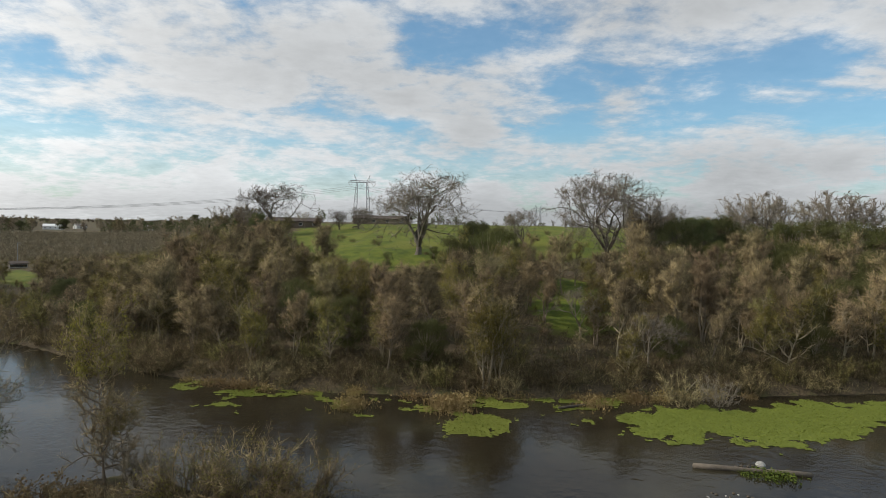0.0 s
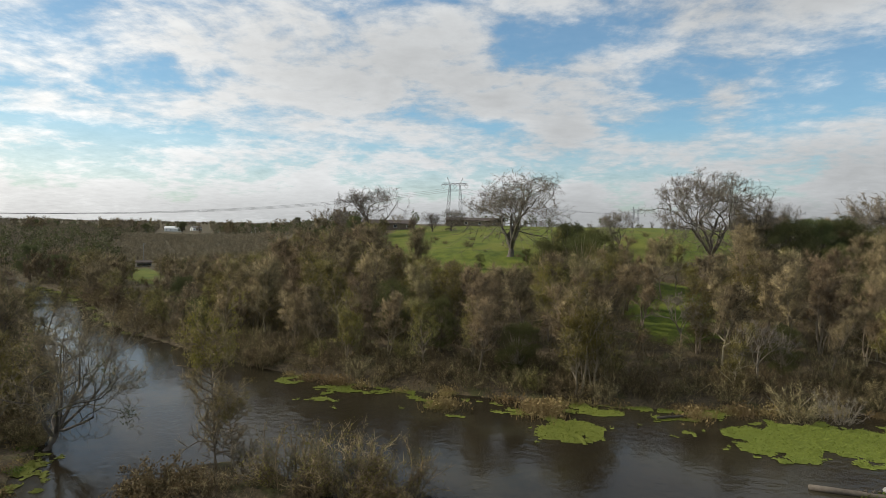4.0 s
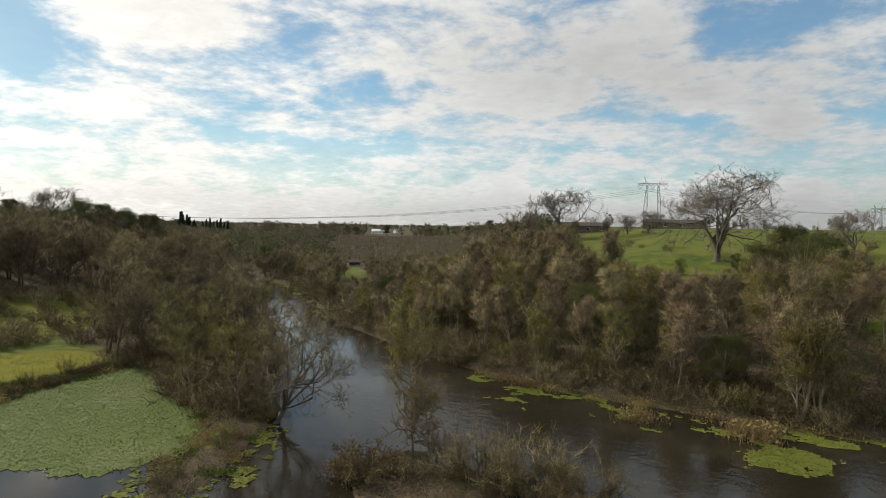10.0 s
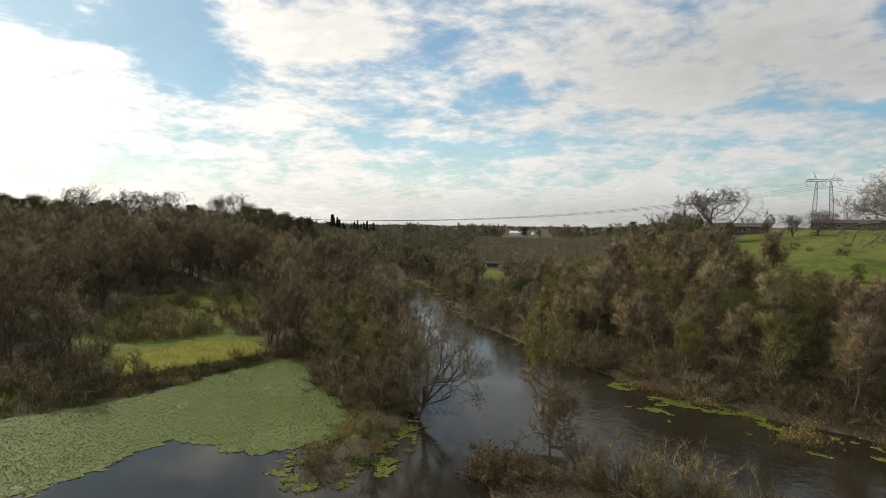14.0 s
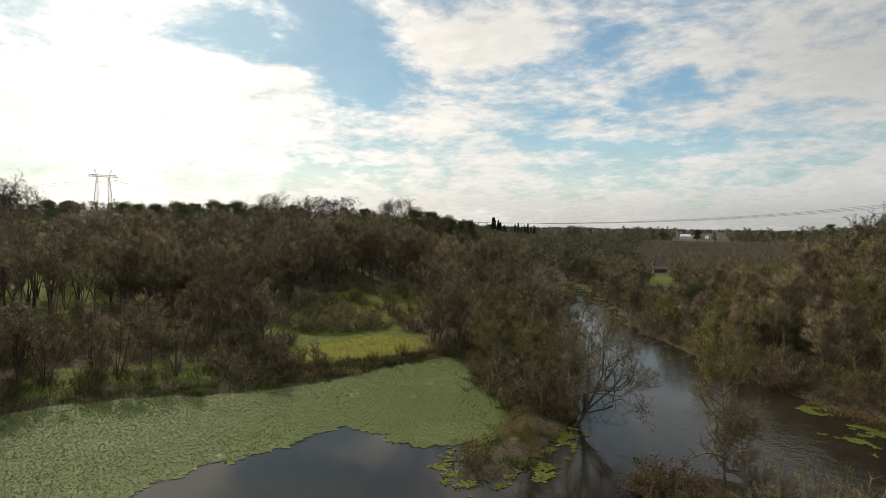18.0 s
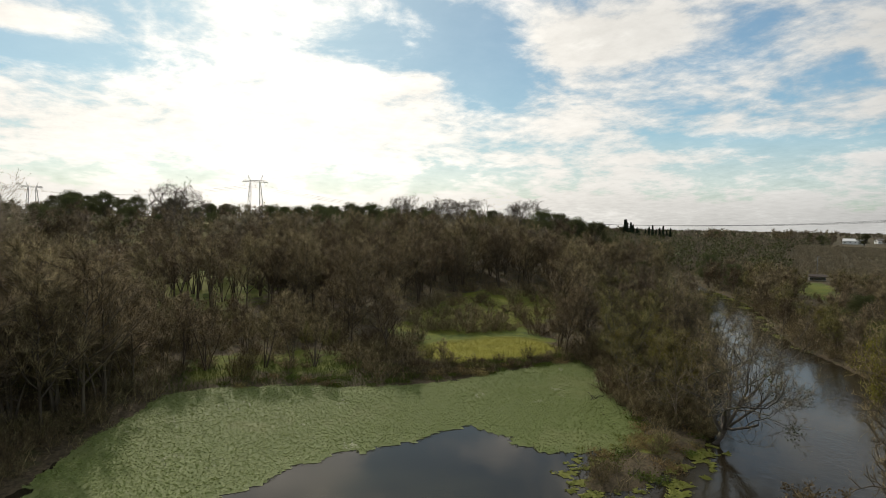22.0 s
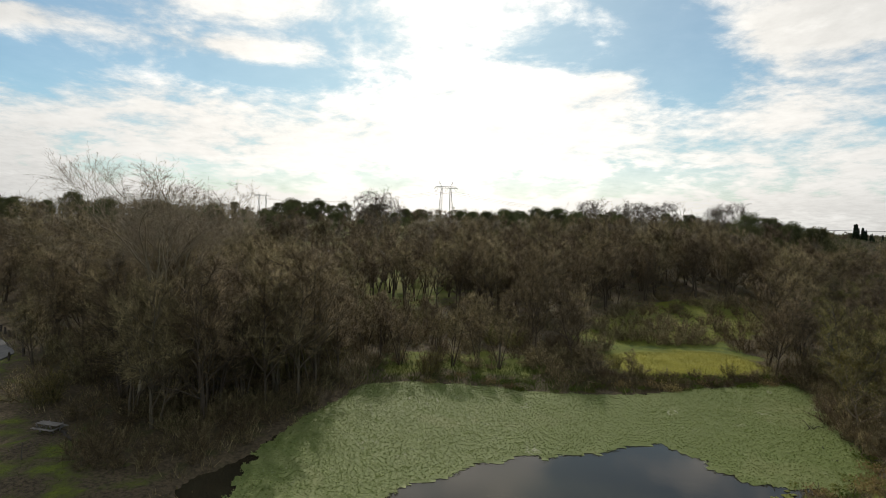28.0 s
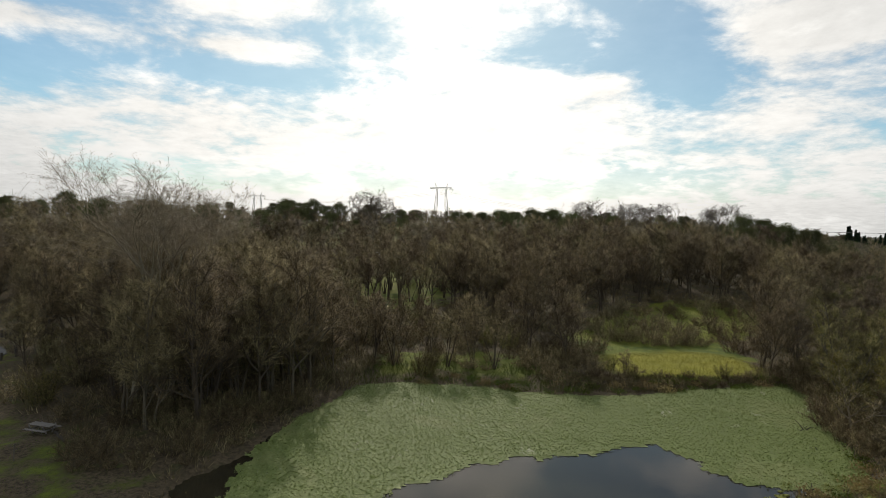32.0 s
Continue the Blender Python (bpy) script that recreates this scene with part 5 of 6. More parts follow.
# bare wood climbing the southern slope to the skyline
for i in range(96):
    a = 58.5 + 0.72 * i + rnd.uniform(-0.3, 0.3)
    to_top(("wood0", "ridge1", "wood3", "wood5", "ridge0")[i % 5], a, rnd.uniform(185, 235), float(np.interp(a, [58, 64, 75, 90, 127], [0.3, 0.9, 0.8, 0.7, 0.2])) + rnd.uniform(-0.5, 0.35), (14.6, 10.2, 14.6, 14.6, 10.2)[i % 5], 1.6)
# round evergreens along the southern ridge
for i, (a, el) in enumerate(((79.2, 1.6), (77.9, 1.5), (76.2, 1.8), (75.4, 1.5), (94.6, 1.9), (95.7, 1.6), (96.9, 2.1), (98.0, 1.8), (99.2, 2.1), (100.4, 1.7), (87.6, 1.2), (82.4, 1.3), (80.8, 1.4), (88.8, 1.4))):
    to_top("live_oak%d" % (i % 2), a, 285 + 9 * (i % 3), el, 10.5, 1.5)
# irregular tree tops along the horizon of the valley
for i in range(84):
    kind = rnd.choice(["ridge0", "ridge1", "live_oak0", "ridge1", "ridge0"])
    to_top(kind, rnd.choice((rnd.uniform(17, 30), rnd.uniform(34, 45))) if i % 3 else rnd.uniform(51, 58), rnd.uniform(640, 860), rnd.choice((0.0, 0.15, 0.25, 0.4, 0.6)), 10.5, 1.1 if kind == "live_oak0" else 1.7)

ORCHARD = np.array([at(24.6, 285), at(37.4, 285), at(37.0, 620), at(24.6, 640)], float)


def before_orchard(x, y):
    """The open ground between the river trees and the orchard, and the lane through it."""
    a, r = np.degrees(np.arctan2(-x, y)), np.hypot(x, y)
    return (a > 24) & (a < 38) & (r < 300) | (a > 29.8) & (a < 34.2) & (r < 1000)


far_woods(41, 1900, (17, 56, 225, 1000), lambda x, y, d: beyond(x, y, d) & ~inside(ORCHARD, x, y) & ~before_orchard(x, y), TWIG_HAZED, LEAF_OAK, "brown winter trees across the far valley", 7, 11)
far_woods(47, 800, (37.4, 52, 235, 640), beyond, TWIG_HAZED, LEAF_OAK, "brown winter trees above the river bend", 7, 10)
far_woods(46, 1100, (47, 135, 185, 420), lambda x, y, d: beyond(x, y, d) & ~inside(PASTURE, x, y) & ~inside(THIN_WOOD, x, y), TWIG_WOOD, None, "bare brown trees covering the southern slope", 8, 12)
far_woods(42, 900, (15, 60, 900, 2600), beyond, TWIG_HAZED, LEAF_OAK, "distant trees along the horizon", 8, 13)
far_woods(43, 900, (50, 135, 320, 900), beyond, TWIG_WOOD, LEAF_OAK, "brown and green trees over the southern ridge", 7, 12)
far_woods(44, 2600, (24, 38, 280, 640), lambda x, y, d: inside(ORCHARD, x, y), TWIG_HAZED, None, "bare orchard trees in rows", 4.0, 5.0, rows=5.5)
far_woods(45, 240, (-55, 14, 330, 900), lambda x, y, d: d > 5, TWIG_DARK, LEAF_OAK, "trees beyond the brow of the hill", 6, 10)


# ---- floating plants, reeds and what lies in the water ----
def patch_noise(x, y, s, seed=0.0):
    return np.array([noise.fractal(Vector((a * s, b * s, seed)), 1.0, 2.0, 4) for a, b in zip(x, y)])


def floating_mat(name, label, cells, leaf_m, seed, cell, leaf_size, density, rise, bare=None):
    """A carpet of leaves on the water: a low uneven sheet of stems with leaves standing out of it."""
    rng = np.random.default_rng(seed)
    n = int(len(cells) * density)
    k = rng.integers(0, len(cells), n)
    pos = np.concatenate([cells[k] + rng.uniform(-0.6, 0.6, (n, 2)) * cell, rise * rng.random((n, 1)) + 0.03], 1)
    bag = Stuff()
    bag.leaves(pos, leaf_size * rng.uniform(0.6, 1.35, n), rng, 0.82)
    # the sheet under the leaves
    keys = {}
    verts, faces = [], []
    for cx, cy in cells:
        q = []
        for ox, oy in ((0, 0), (1, 0), (1, 1), (0, 1)):
            kk = (int(round(cx / cell)) + ox, int(round(cy / cell)) + oy)
            if kk not in keys:
                keys[kk] = len(verts)
                vx, vy = kk[0] * cell - cell / 2, kk[1] * cell - cell / 2
                jit = noise.noise_vector(Vector((vx * 0.9, vy * 0.9, seed)))
                verts.append((vx + jit.x * cell * 0.8, vy + jit.y * cell * 0.8, 0.02 + rise * 0.2 * (0.5 + 0.5 * noise.noise(Vector((vx * 1.7, vy * 1.7, 2.0))))))
            q.append(keys[kk])
        faces.append(q)
    bag.add(verts, [[a, b, c] for a, b, c, d in faces] + [[a, c, d] for a, b, c, d in faces])
    return stuff_object(name, label, "water plants", bag, leaf_m)


def cells_in(box, cell, keep):
    xs, ys = np.arange(box[0], box[1], cell), np.arange(box[2], box[3], cell)
    X, Y = [v.reshape(-1) for v in np.meshgrid(np.round(xs / cell) * cell, np.round(ys / cell) * cell)]
    z, d = heights(X, Y)
    ok = (d < 0.25) & keep(X, Y, -d)
    return np.stack([X, Y], 1)[ok]


POND_MAT = rounded(np.array([(-80, -12), (-80, 60), (-60, 52), (-44, 42), (-41.5, 36), (-43.3, 31.5), (-46, 27), (-50, 26.5), (-53, 25.2), (-51.5, 20), (-50.5, 15.2), (-50, 9.2), (-46, 3),
                             (-42, -1), (-36, -3), (-34, -10), (-44, -12), (-56, -11), (-68, -7.5)], float), 1)


def pond_keep(x, y, w):
    edge = gap_to(POND_MAT, x, y) * np.where(inside(POND_MAT, x, y), 1, -1)
    return edge + 1.1 * patch_noise(x, y, 0.35, 3.0) > 0.1


POND_LEAF = LEAF_POND
floating_mat("pond_plants", "dense pale green carpet of floating leaves covering the pond", cells_in((-80, -30, -14, 60), 0.5, pond_keep), POND_LEAF, 51, 0.5, 0.15, 28.0, 0.10)

RIVER_MAT = rounded(np.array([(17.5, 61), (20, 56), (23, 54.5), (26.5, 57.5), (30, 54.6), (34, 54.8), (36.9, 57), (41, 57.2), (44.5, 59.5), (48, 61), (52, 65.5), (60, 68), (66, 73), (50, 70.5), (41, 71), (36, 66.5),
                              (30, 67.5), (24, 66.5), (20, 65)], float), 1)
SMALL_MAT = rounded(np.array([(-1.2, 59), (1.5, 56.4), (3.8, 55.6), (6.4, 57.6), (7.3, 60), (6.2, 62.6), (4.2, 63.6), (1.6, 60.4)], float), 1)


def river_keep(x, y, w):
    e1 = gap_to(RIVER_MAT, x, y) * np.where(inside(RIVER_MAT, x, y), 1, -1)
    e2 = gap_to(SMALL_MAT, x, y) * np.where(inside(SMALL_MAT, x, y), 1, -1)
    nz = patch_noise(x, y, 0.42, 8.0)
    return (np.maximum(e1 - 0.5, e2 * 1.3) + 3.0 * nz > 0.15)


def fringe_keep(x, y, w):
    nz = patch_noise(x * 0.6, y, 0.40, 21.0)
    return (y > 58) & (x > -32) & (x < 24) & (nz > 0.02 + 0.065 * np.maximum(w - 0.5, 0)) & (w < 9)


def upper_keep(x, y, w):
    nz = patch_noise(x, y, 0.22, 33.0)
    return (x < -64) & (y > 92) & (nz > 0.10 + 0.12 * w) & (w < 5) & (x + y > 10) & (y > -0.75 * x + 41)


def spit_keep(x, y, w):
    nz = patch_noise(x, y, 0.7, 44.0)
    return (x > -46) & (x < -33) & (y > 26) & (y < 45) & (w < 2.6) & (nz > 0.12 * w - 0.04)


floating_mat("river_plants", "bright green mat of water plants spreading over the river", cells_in((10, 70, 50, 76), 0.3, river_keep), LEAF_BRIGHT, 52, 0.3, 0.17, 6.0, 0.12)
floating_mat("river_plants", "round bright green raft of water plants", cells_in((-4, 10, 52, 67), 0.3, river_keep), LEAF_BRIGHT, 53, 0.3, 0.17, 6.0, 0.12)
floating_mat("fringe_plants", "yellow-green patches of water plants along the bank", cells_in((-34, 26, 56, 74), 0.3, fringe_keep), LEAF_BRIGHT, 54, 0.3, 0.17, 5.0, 0.14)
floating_mat("fringe_plants", "yellow-green water plants along the upper river", cells_in((-150, -60, 84, 160), 0.5, upper_keep), LEAF_BRIGHT, 55, 0.5, 0.3, 5.0, 0.2)
floating_mat("spit_plants", "bright green water plants round the muddy spit", cells_in((-47, -32, 25, 46), 0.35, spit_keep), LEAF_BRIGHT, 56, 0.35, 0.2, 6.0, 0.12)


def reed_kind(seed, name, label, h, w, mat, n=260):
    rng = np.random.default_rng(seed)
    bag = Stuff()
    base = rng.normal(size=(n, 3)) * np.array([w, w, 0])
    way = rng.normal(size=(n, 3)) * np.array([0.35, 0.35, 0.1]) + np.array([0, 0, 1])
    bag.spikes(base - np.array([0, 0, 0.25]), way, h * rng.uniform(0.5, 1.2, n), rng.uniform(0.012, 0.028, n))
    bag.leaves(base[: n // 2] + np.array([0, 0, 1]) * rng.uniform(0.0, h * 0.7, (n // 2, 1)), np.full(n // 2, 0.3), rng)
    return tagged(new(name, bag.mesh(name, mat, False)), label, "reeds", kind="stuff")


KINDS["reed0"] = reed_kind(61, "reed_clump", "clump of dry straw-coloured reeds at the water's edge", 1.3, 0.8, STRAW)
KINDS["reed1"] = reed_kind(62, "reed_clump", "low clump of yellowed reeds and sedge by the water", 0.9, 0.9, STRAW)
KINDS["sedge"] = reed_kind(63, "sedge_clump", "green sedge tussock on wet ground", 0.6, 0.7, GRASS)
for x, y, d in scatter(42, (-28, 26, 60, 95), lambda x, y, d: (d > -1.6) & (d < 1.0) & (y > 60), 1.6, 64):
    plant(rnd.choice(["reed0", "reed1", "reed1"]), x, y, rnd.uniform(0.5, 1.1), z=0.05)
for x, y, s in ((1.0, 64.2, 1.5), (1.8, 64.8, 1.2), (0.4, 65, 1.2), (-9.8, 64.1, 1.2), (-9.0, 64.8, 1.0), (22.9, 69.0, 1.2), (17.4, 66.5, 1.2)):
    plant("reed0", x, y, s, z=0.05)
for x, y, d in scatter(70, (52, 88, 66, 100), lambda x, y, d: (d > 0.0) & (d < 3.5) & ~inside(SPIT, x, y), 1.5, 65):
    plant(rnd.choice(["reed1", "sedge", "sedge"]), x, y, rnd.uniform(0.5, 0.9))
for x, y, d in scatter(26, (38, 52, 44, 66), lambda x, y, d: (d > -0.4) & (d < 1.5) & (x > -50), 1.0, 66):
    plant(rnd.choice(["reed1", "sedge"]), x, y, rnd.uniform(0.4, 0.8), z=0.05)

# grass blades on the open ground near the water
def blades(seed, n, poly, label, tall, mat):
    rng = np.random.default_rng(seed)
    lo, hi = poly.min(0), poly.max(0)
    p = rng.uniform(lo, hi, (n, 2))
    p = p[inside(poly, p[:, 0], p[:, 1])]
    z, d = heights(p[:, 0], p[:, 1])
    p, z = p[d > 0.3], z[d > 0.3]
    bag = Stuff()
    way = rng.normal(size=(len(p), 3)) * np.array([0.5, 0.5, 0.1]) + np.array([0, 0, 1])
    bag.spikes(np.column_stack([p, z - 0.02]), way, tall * rng.uniform(0.5, 1.4, len(p)), np.full(len(p), 0.022))
    stuff_object("grass", label, "grass", bag, mat)


blades(71, 26000, LAWN, "short green winter grass on the picnic lawn", 0.13, GRASS)
blades(72, 7000, YELLOW, "yellow-green meadow grass beside the pond", 0.2, GRASS_YELLOW)
blades(73, 9000, MEADOW, "green meadow grass in the wood clearing", 0.25, GRASS)
blades(74, 9000, RIM, "rank brown and green growth on the pond rim", 0.6, LEAF_BRAMBLE)
blades(75, 9000, rounded(np.array([(-74, -6), (-84, -4), (-82, 24), (-70, 28), (-71, 16), (-74, 6)], float)), "rank green growth along the far pond bank", 0.5, GRASS)


def drift_log(label, x, y, turn, length, rad, seed, mat=WOOD_GREY, z=0.08, stubs=2):
    rng = np.random.default_rng(seed)
    bag = Stuff()
    line = np.stack([length / 2 * np.array([-1, -0.985, -0.7, -0.4, 0, 0.35, 0.7, 0.985, 1.0]), rng.normal(size=9) * 0.05, rng.normal(size=9) * 0.02], 1)
    bag.tube(line, rad * np.array([0.05, 0.97, 1.02, 0.98, 0.97, 0.92, 0.9, 0.84, 0.05]), 10)
    for i in range(stubs):
        p, _ = along(line, rng.uniform(0.2, 0.8))
        bag.tube([p, p + np.array([rng.normal() * 0.2, rng.normal() * 0.3, 0.5])], [rad * 0.3, rad * 0.12], 5)
    ob = new("drift_log", bag.mesh("drift_log", mat))
    ob.matrix_basis = pose(x, y, z, 0, 0, turn)
    return tagged(ob, label, "log")


drift_log("long brown weathered log lying in the shallow river", 26.2, 49.2, -9, 9.4, 0.25, 81, LOG_WOOD, z=0.12)
drift_log("dark waterlogged log on the river bank", 15.0, 66.0, 25, 4.0, 0.15, 82, WOOD_DARK, 0.2)


def snag(label, x, y, seed, size, mat=WOOD_DARK, n=6):
    rng = np.random.default_rng(seed)
    bag = Stuff()
    for _ in range(n):
        line = wander(rng, (rng.normal() * 0.3 * size, rng.normal() * 0.3 * size, -0.2), (rng.normal(), rng.normal(), rng.uniform(0.1, 0.8)), size * rng.uniform(0.6, 1.4), 4, 0.3, 0.0)
        bag.tube(line, 0.05 * size ** 0.5 * np.array([1, 0.85, 0.6, 0.4, 0.15]), 5)
    ob = new("driftwood_snag", bag.mesh("driftwood_snag", mat))
    ob.matrix_basis = pose(x, y, 0.05)
    return tagged(ob, label, "driftwood", kind="stuff")


for x, y, s, sd in ((-56.8, 43.1, 1.3, 83), (-53.5, 41.6, 0.9, 84), (-51.5, 40.4, 0.9, 85), (-42.9, 33.2, 1.2, 86), (-38.8, 29.5, 1.5, 87), (-37.9, 31.8, 1.4, 88), (-39.6, 34.6, 1.1, 89), (-49.0, 39.2, 0.7, 90)):
    snag("dark broken branches sticking out of the pond plants", x, y, sd, s)
for x, y, s, sd in ((30, 72, 3.0, 91), (36, 73.5, 3.2, 92), (27, 72, 2.6, 93), (23.5, 71.5, 2.4, 94)):
    snag("pale fallen branches hanging over the bank", x, y, sd, s, BARK_PALE, 7)


def boulder(name, label, x, y, z, size, seed, mat=STONE):
    bm = bmesh.new()
    bmesh.ops.create_icosphere(bm, subdivisions=2, radius=size)
    for v in bm.verts:
        v.co *= 1 + 0.35 * noise.noise(v.co / size * 0.9 + Vector((seed, 0, 0)))
        v.co.z *= 0.7
    me = bpy.data.meshes.new(name)
    bm.to_mesh(me)
    bm.free()
    me.materials.append(mat)
    ob = new(name, me)
    ob.matrix_basis = pose(x, y, z, 0, 0, seed * 40)
    return tagged(ob, label, "stone")


boulder("boulder", "pale grey boulder beside the log in the river", 27.6, 50.4, 0.2, 0.42, 1)
for i in range(9):
    boulder("river_stone", "small grey-brown stone breaking the river surface", 20.4 + 0.42 * i + 0.2 * (i % 2), 44.3 + 0.5 * ((i * 7) % 4) / 2, 0.0, 0.10 + 0.03 * (i % 3), 2 + i, MUD if i % 3 else STONE)
for i in range(4):
    boulder("river_stone", "brown stone beside the log in the river", 25.4 + 0.5 * i, 50.2 + 0.15 * (i % 2), 0.05, 0.16, 20 + i, MUD)
plant("sedge", 27.0, 48.3, 0.9, z=0.0)
plant("sedge", 28.2, 48.1, 0.9, z=0.0)
plant("sedge", 25.6, 48.6, 0.6, z=0.0)


# ---- pylons and their cables ----
def bar(bag, a, b, r, sides=4):
    bag.tube([a, b], [r, r], sides)


def lattice_leg(foot, head, low, mid_w, top_w):
    """A slim four-cornered lattice column, widest at its middle, with zigzag bracing."""
    bag = Stuff()
    foot, head = np.array(foot, float), np.array(head, float)
    n = 9
    rings = []
    for i in range(n + 1):
        u = i / n
        w = np.interp(u, [0, 0.55, 1], [low, mid_w, top_w]) / 2
        c = foot + (head - foot) * u
        rings.append([c + np.array([sx * w, sy * w, 0]) for sx, sy in ((-1, -1), (1, -1), (1, 1), (-1, 1))])
    for i in range(n):
        for k in range(4):
            bar(bag, rings[i][k], rings[i + 1][k], 0.19)
            bar(bag, rings[i][k], rings[i + 1][(k + 1) % 4], 0.12)
        for k in range(4):
            bar(bag, rings[i + 1][k], rings[i + 1][(k + 1) % 4], 0.07)
    return bag


ARM_Z, ARM_HALF = 38.0, 12.2
HANGERS = (-10.6, 0.0, 10.6)


def pylon(x, y, turn, label):
    z0 = ground_z(x, y)
    ob = empty_thing("pylon", label, "pylon", "pylons of the power line")
    for s in (-1, 1):
        part("leg", lattice_leg((s * 6.6, 0, -1), (s * 4.6, 0, ARM_Z), 2.2, 3.0, 1.2).mesh("leg", STEEL, False), ob)
        peak = Stuff()
        for sy in (-0.6, 0.6):
            bar(peak, (s * 4.6, sy, ARM_Z + 1.4), (s * 7.2, 0, ARM_Z + 7.0), 0.18)
            bar(peak, (s * 6.0, sy, ARM_Z + 1.4), (s * 7.2, 0, ARM_Z + 7.0), 0.10)
        part("earth_wire_peak", peak.mesh("earth_wire_peak", STEEL, False), ob)
    arm = Stuff()
    xs = np.linspace(-ARM_HALF, ARM_HALF, 15)
    top = ARM_Z + 1.6
    for sy in (-0.7, 0.7):
        bar(arm, (-ARM_HALF, sy, ARM_Z), (ARM_HALF, sy, ARM_Z), 0.2)
        bar(arm, (-ARM_HALF * 0.9, sy, top), (ARM_HALF * 0.9, sy, top), 0.2)
        for i in range(14):
            bar(arm, (xs[i], sy, ARM_Z if i % 2 else top), (xs[i + 1], sy, top if i % 2 else ARM_Z), 0.12)
    for v in xs:
        bar(arm, (v, -0.7, ARM_Z), (v, 0.7, ARM_Z), 0.07)
    part("crossarm", arm.mesh("crossarm", STEEL, False), ob)
    for hx in HANGERS:
        for s in (-1, 1):
            ins = Stuff()
            bar(ins, (hx + s * 2.2, 0, ARM_Z), (hx, 0, ARM_Z - 3.6), 0.14, 6)
            part("insulator_string", ins.mesh("insulator_string", STONE), ob)
    ob.matrix_basis = pose(x, y, z0, 0, 0, turn)
    return ob


TOWERS = [(*at(-9.0, 1160), 30), (*at(7.75, 556), 8), (*at(84.9, 640), 88), (*at(101.9, 990), 110)]
pylon_obs = [pylon(x, y, t, "tall steel lattice pylon with two legs and a broad crossarm") for x, y, t in TOWERS]


def cable(a, b, sag, label):
    n = 33
    u = np.linspace(0, 1, n)[:, None]
    line = np.array(a) * (1 - u) + np.array(b) * u
    line[:, 2] -= sag * 4 * (u * (1 - u))[:, 0]
    bag = Stuff()
    bag.tube(line, np.full(n, 0.08), 4)
    return tagged(new("power_cable", bag.mesh("power_cable", WIRE)), label, "cable", "cables of the power line")


for p, q, sag in ((0, 1, 10), (1, 2, 33), (2, 3, 8)):
    for hx in HANGERS:
        ends = []
        for k in (p, q):
            m = pylon_obs[k].matrix_basis
            v = m @ Vector((hx, 0, ARM_Z - 3.7))
            ends.append(tuple(v))
        cable(ends[0], ends[1], sag, "thin sagging high-voltage cable between steel pylons")


# ---- buildings ----
def box(name, size, at_xyz, mat, parent, label="", taper=None):
    bm = bmesh.new()
    bmesh.ops.create_cube(bm, size=1)
    for v in bm.verts:
        v.co = Vector((v.co.x * size[0], v.co.y * size[1], v.co.z * size[2]))
    bmesh.ops.bevel(bm, geom=bm.edges[:], offset=min(size) * 0.06, segments=1, affect="EDGES")
    me = bpy.data.meshes.new(name)
    bm.to_mesh(me)
    bm.free()
    me.materials.append(mat)
    ob = new(name, me)
    ob.matrix_basis = Matrix.Translation(at_xyz)
    ob.parent = parent
    return tagged(ob, label)


def house(label, x, y, turn, L, Wd, eaves, ridge, wall_m, roof_m, windows=4, z=None):
    ob = empty_thing("house", label, "house")
    box("wall", (L, Wd, eaves + 0.6), (0, 0, eaves / 2 - 0.3), wall_m, ob)
    o, t = 0.6, 0.18
    verts, faces = [], []
    for sx in (-1, 1):
        xx = sx * (L / 2 + o)
        verts += [(xx, -Wd / 2 - o, eaves), (xx, 0, ridge), (xx, Wd / 2 + o, eaves), (xx, -Wd / 2 - o, eaves + t), (xx, 0, ridge + t), (xx, Wd / 2 + o, eaves + t)]
    faces = [(0, 1, 7, 6), (1, 2, 8, 7), (3, 9, 10, 4), (4, 10, 11, 5), (0, 3, 4, 1), (1, 4, 5, 2), (6, 7, 10, 9), (7, 8, 11, 10), (0, 6, 9, 3), (2, 5, 11, 8)]
    part("roof", paper("roof", verts, faces, roof_m, False), ob)
    gv = [(sx * (L / 2 - 0.05), yy, zz) for sx in (-1, 1) for yy, zz in ((-Wd / 2, eaves), (Wd / 2, eaves), (0, ridge))]
    part("gable", paper("gable", gv, [(0, 1, 2), (3, 5, 4)], wall_m, False), ob)
    for i in range(windows):
        wx = -L / 2 + L * (i + 0.5) / windows
        fr = box("window", (1.5, 0.10, 1.2), (wx, -Wd / 2 - 0.03, eaves * 0.55), WALL_WHITE, ob)
        box("pane", (1.3, 0.06, 1.0), (0, -0.05, 0), GLASS, fr)
    ob.matrix_basis = pose(x, y, ground_z(x, y) if z is None else z, 0, 0, turn)
    return ob


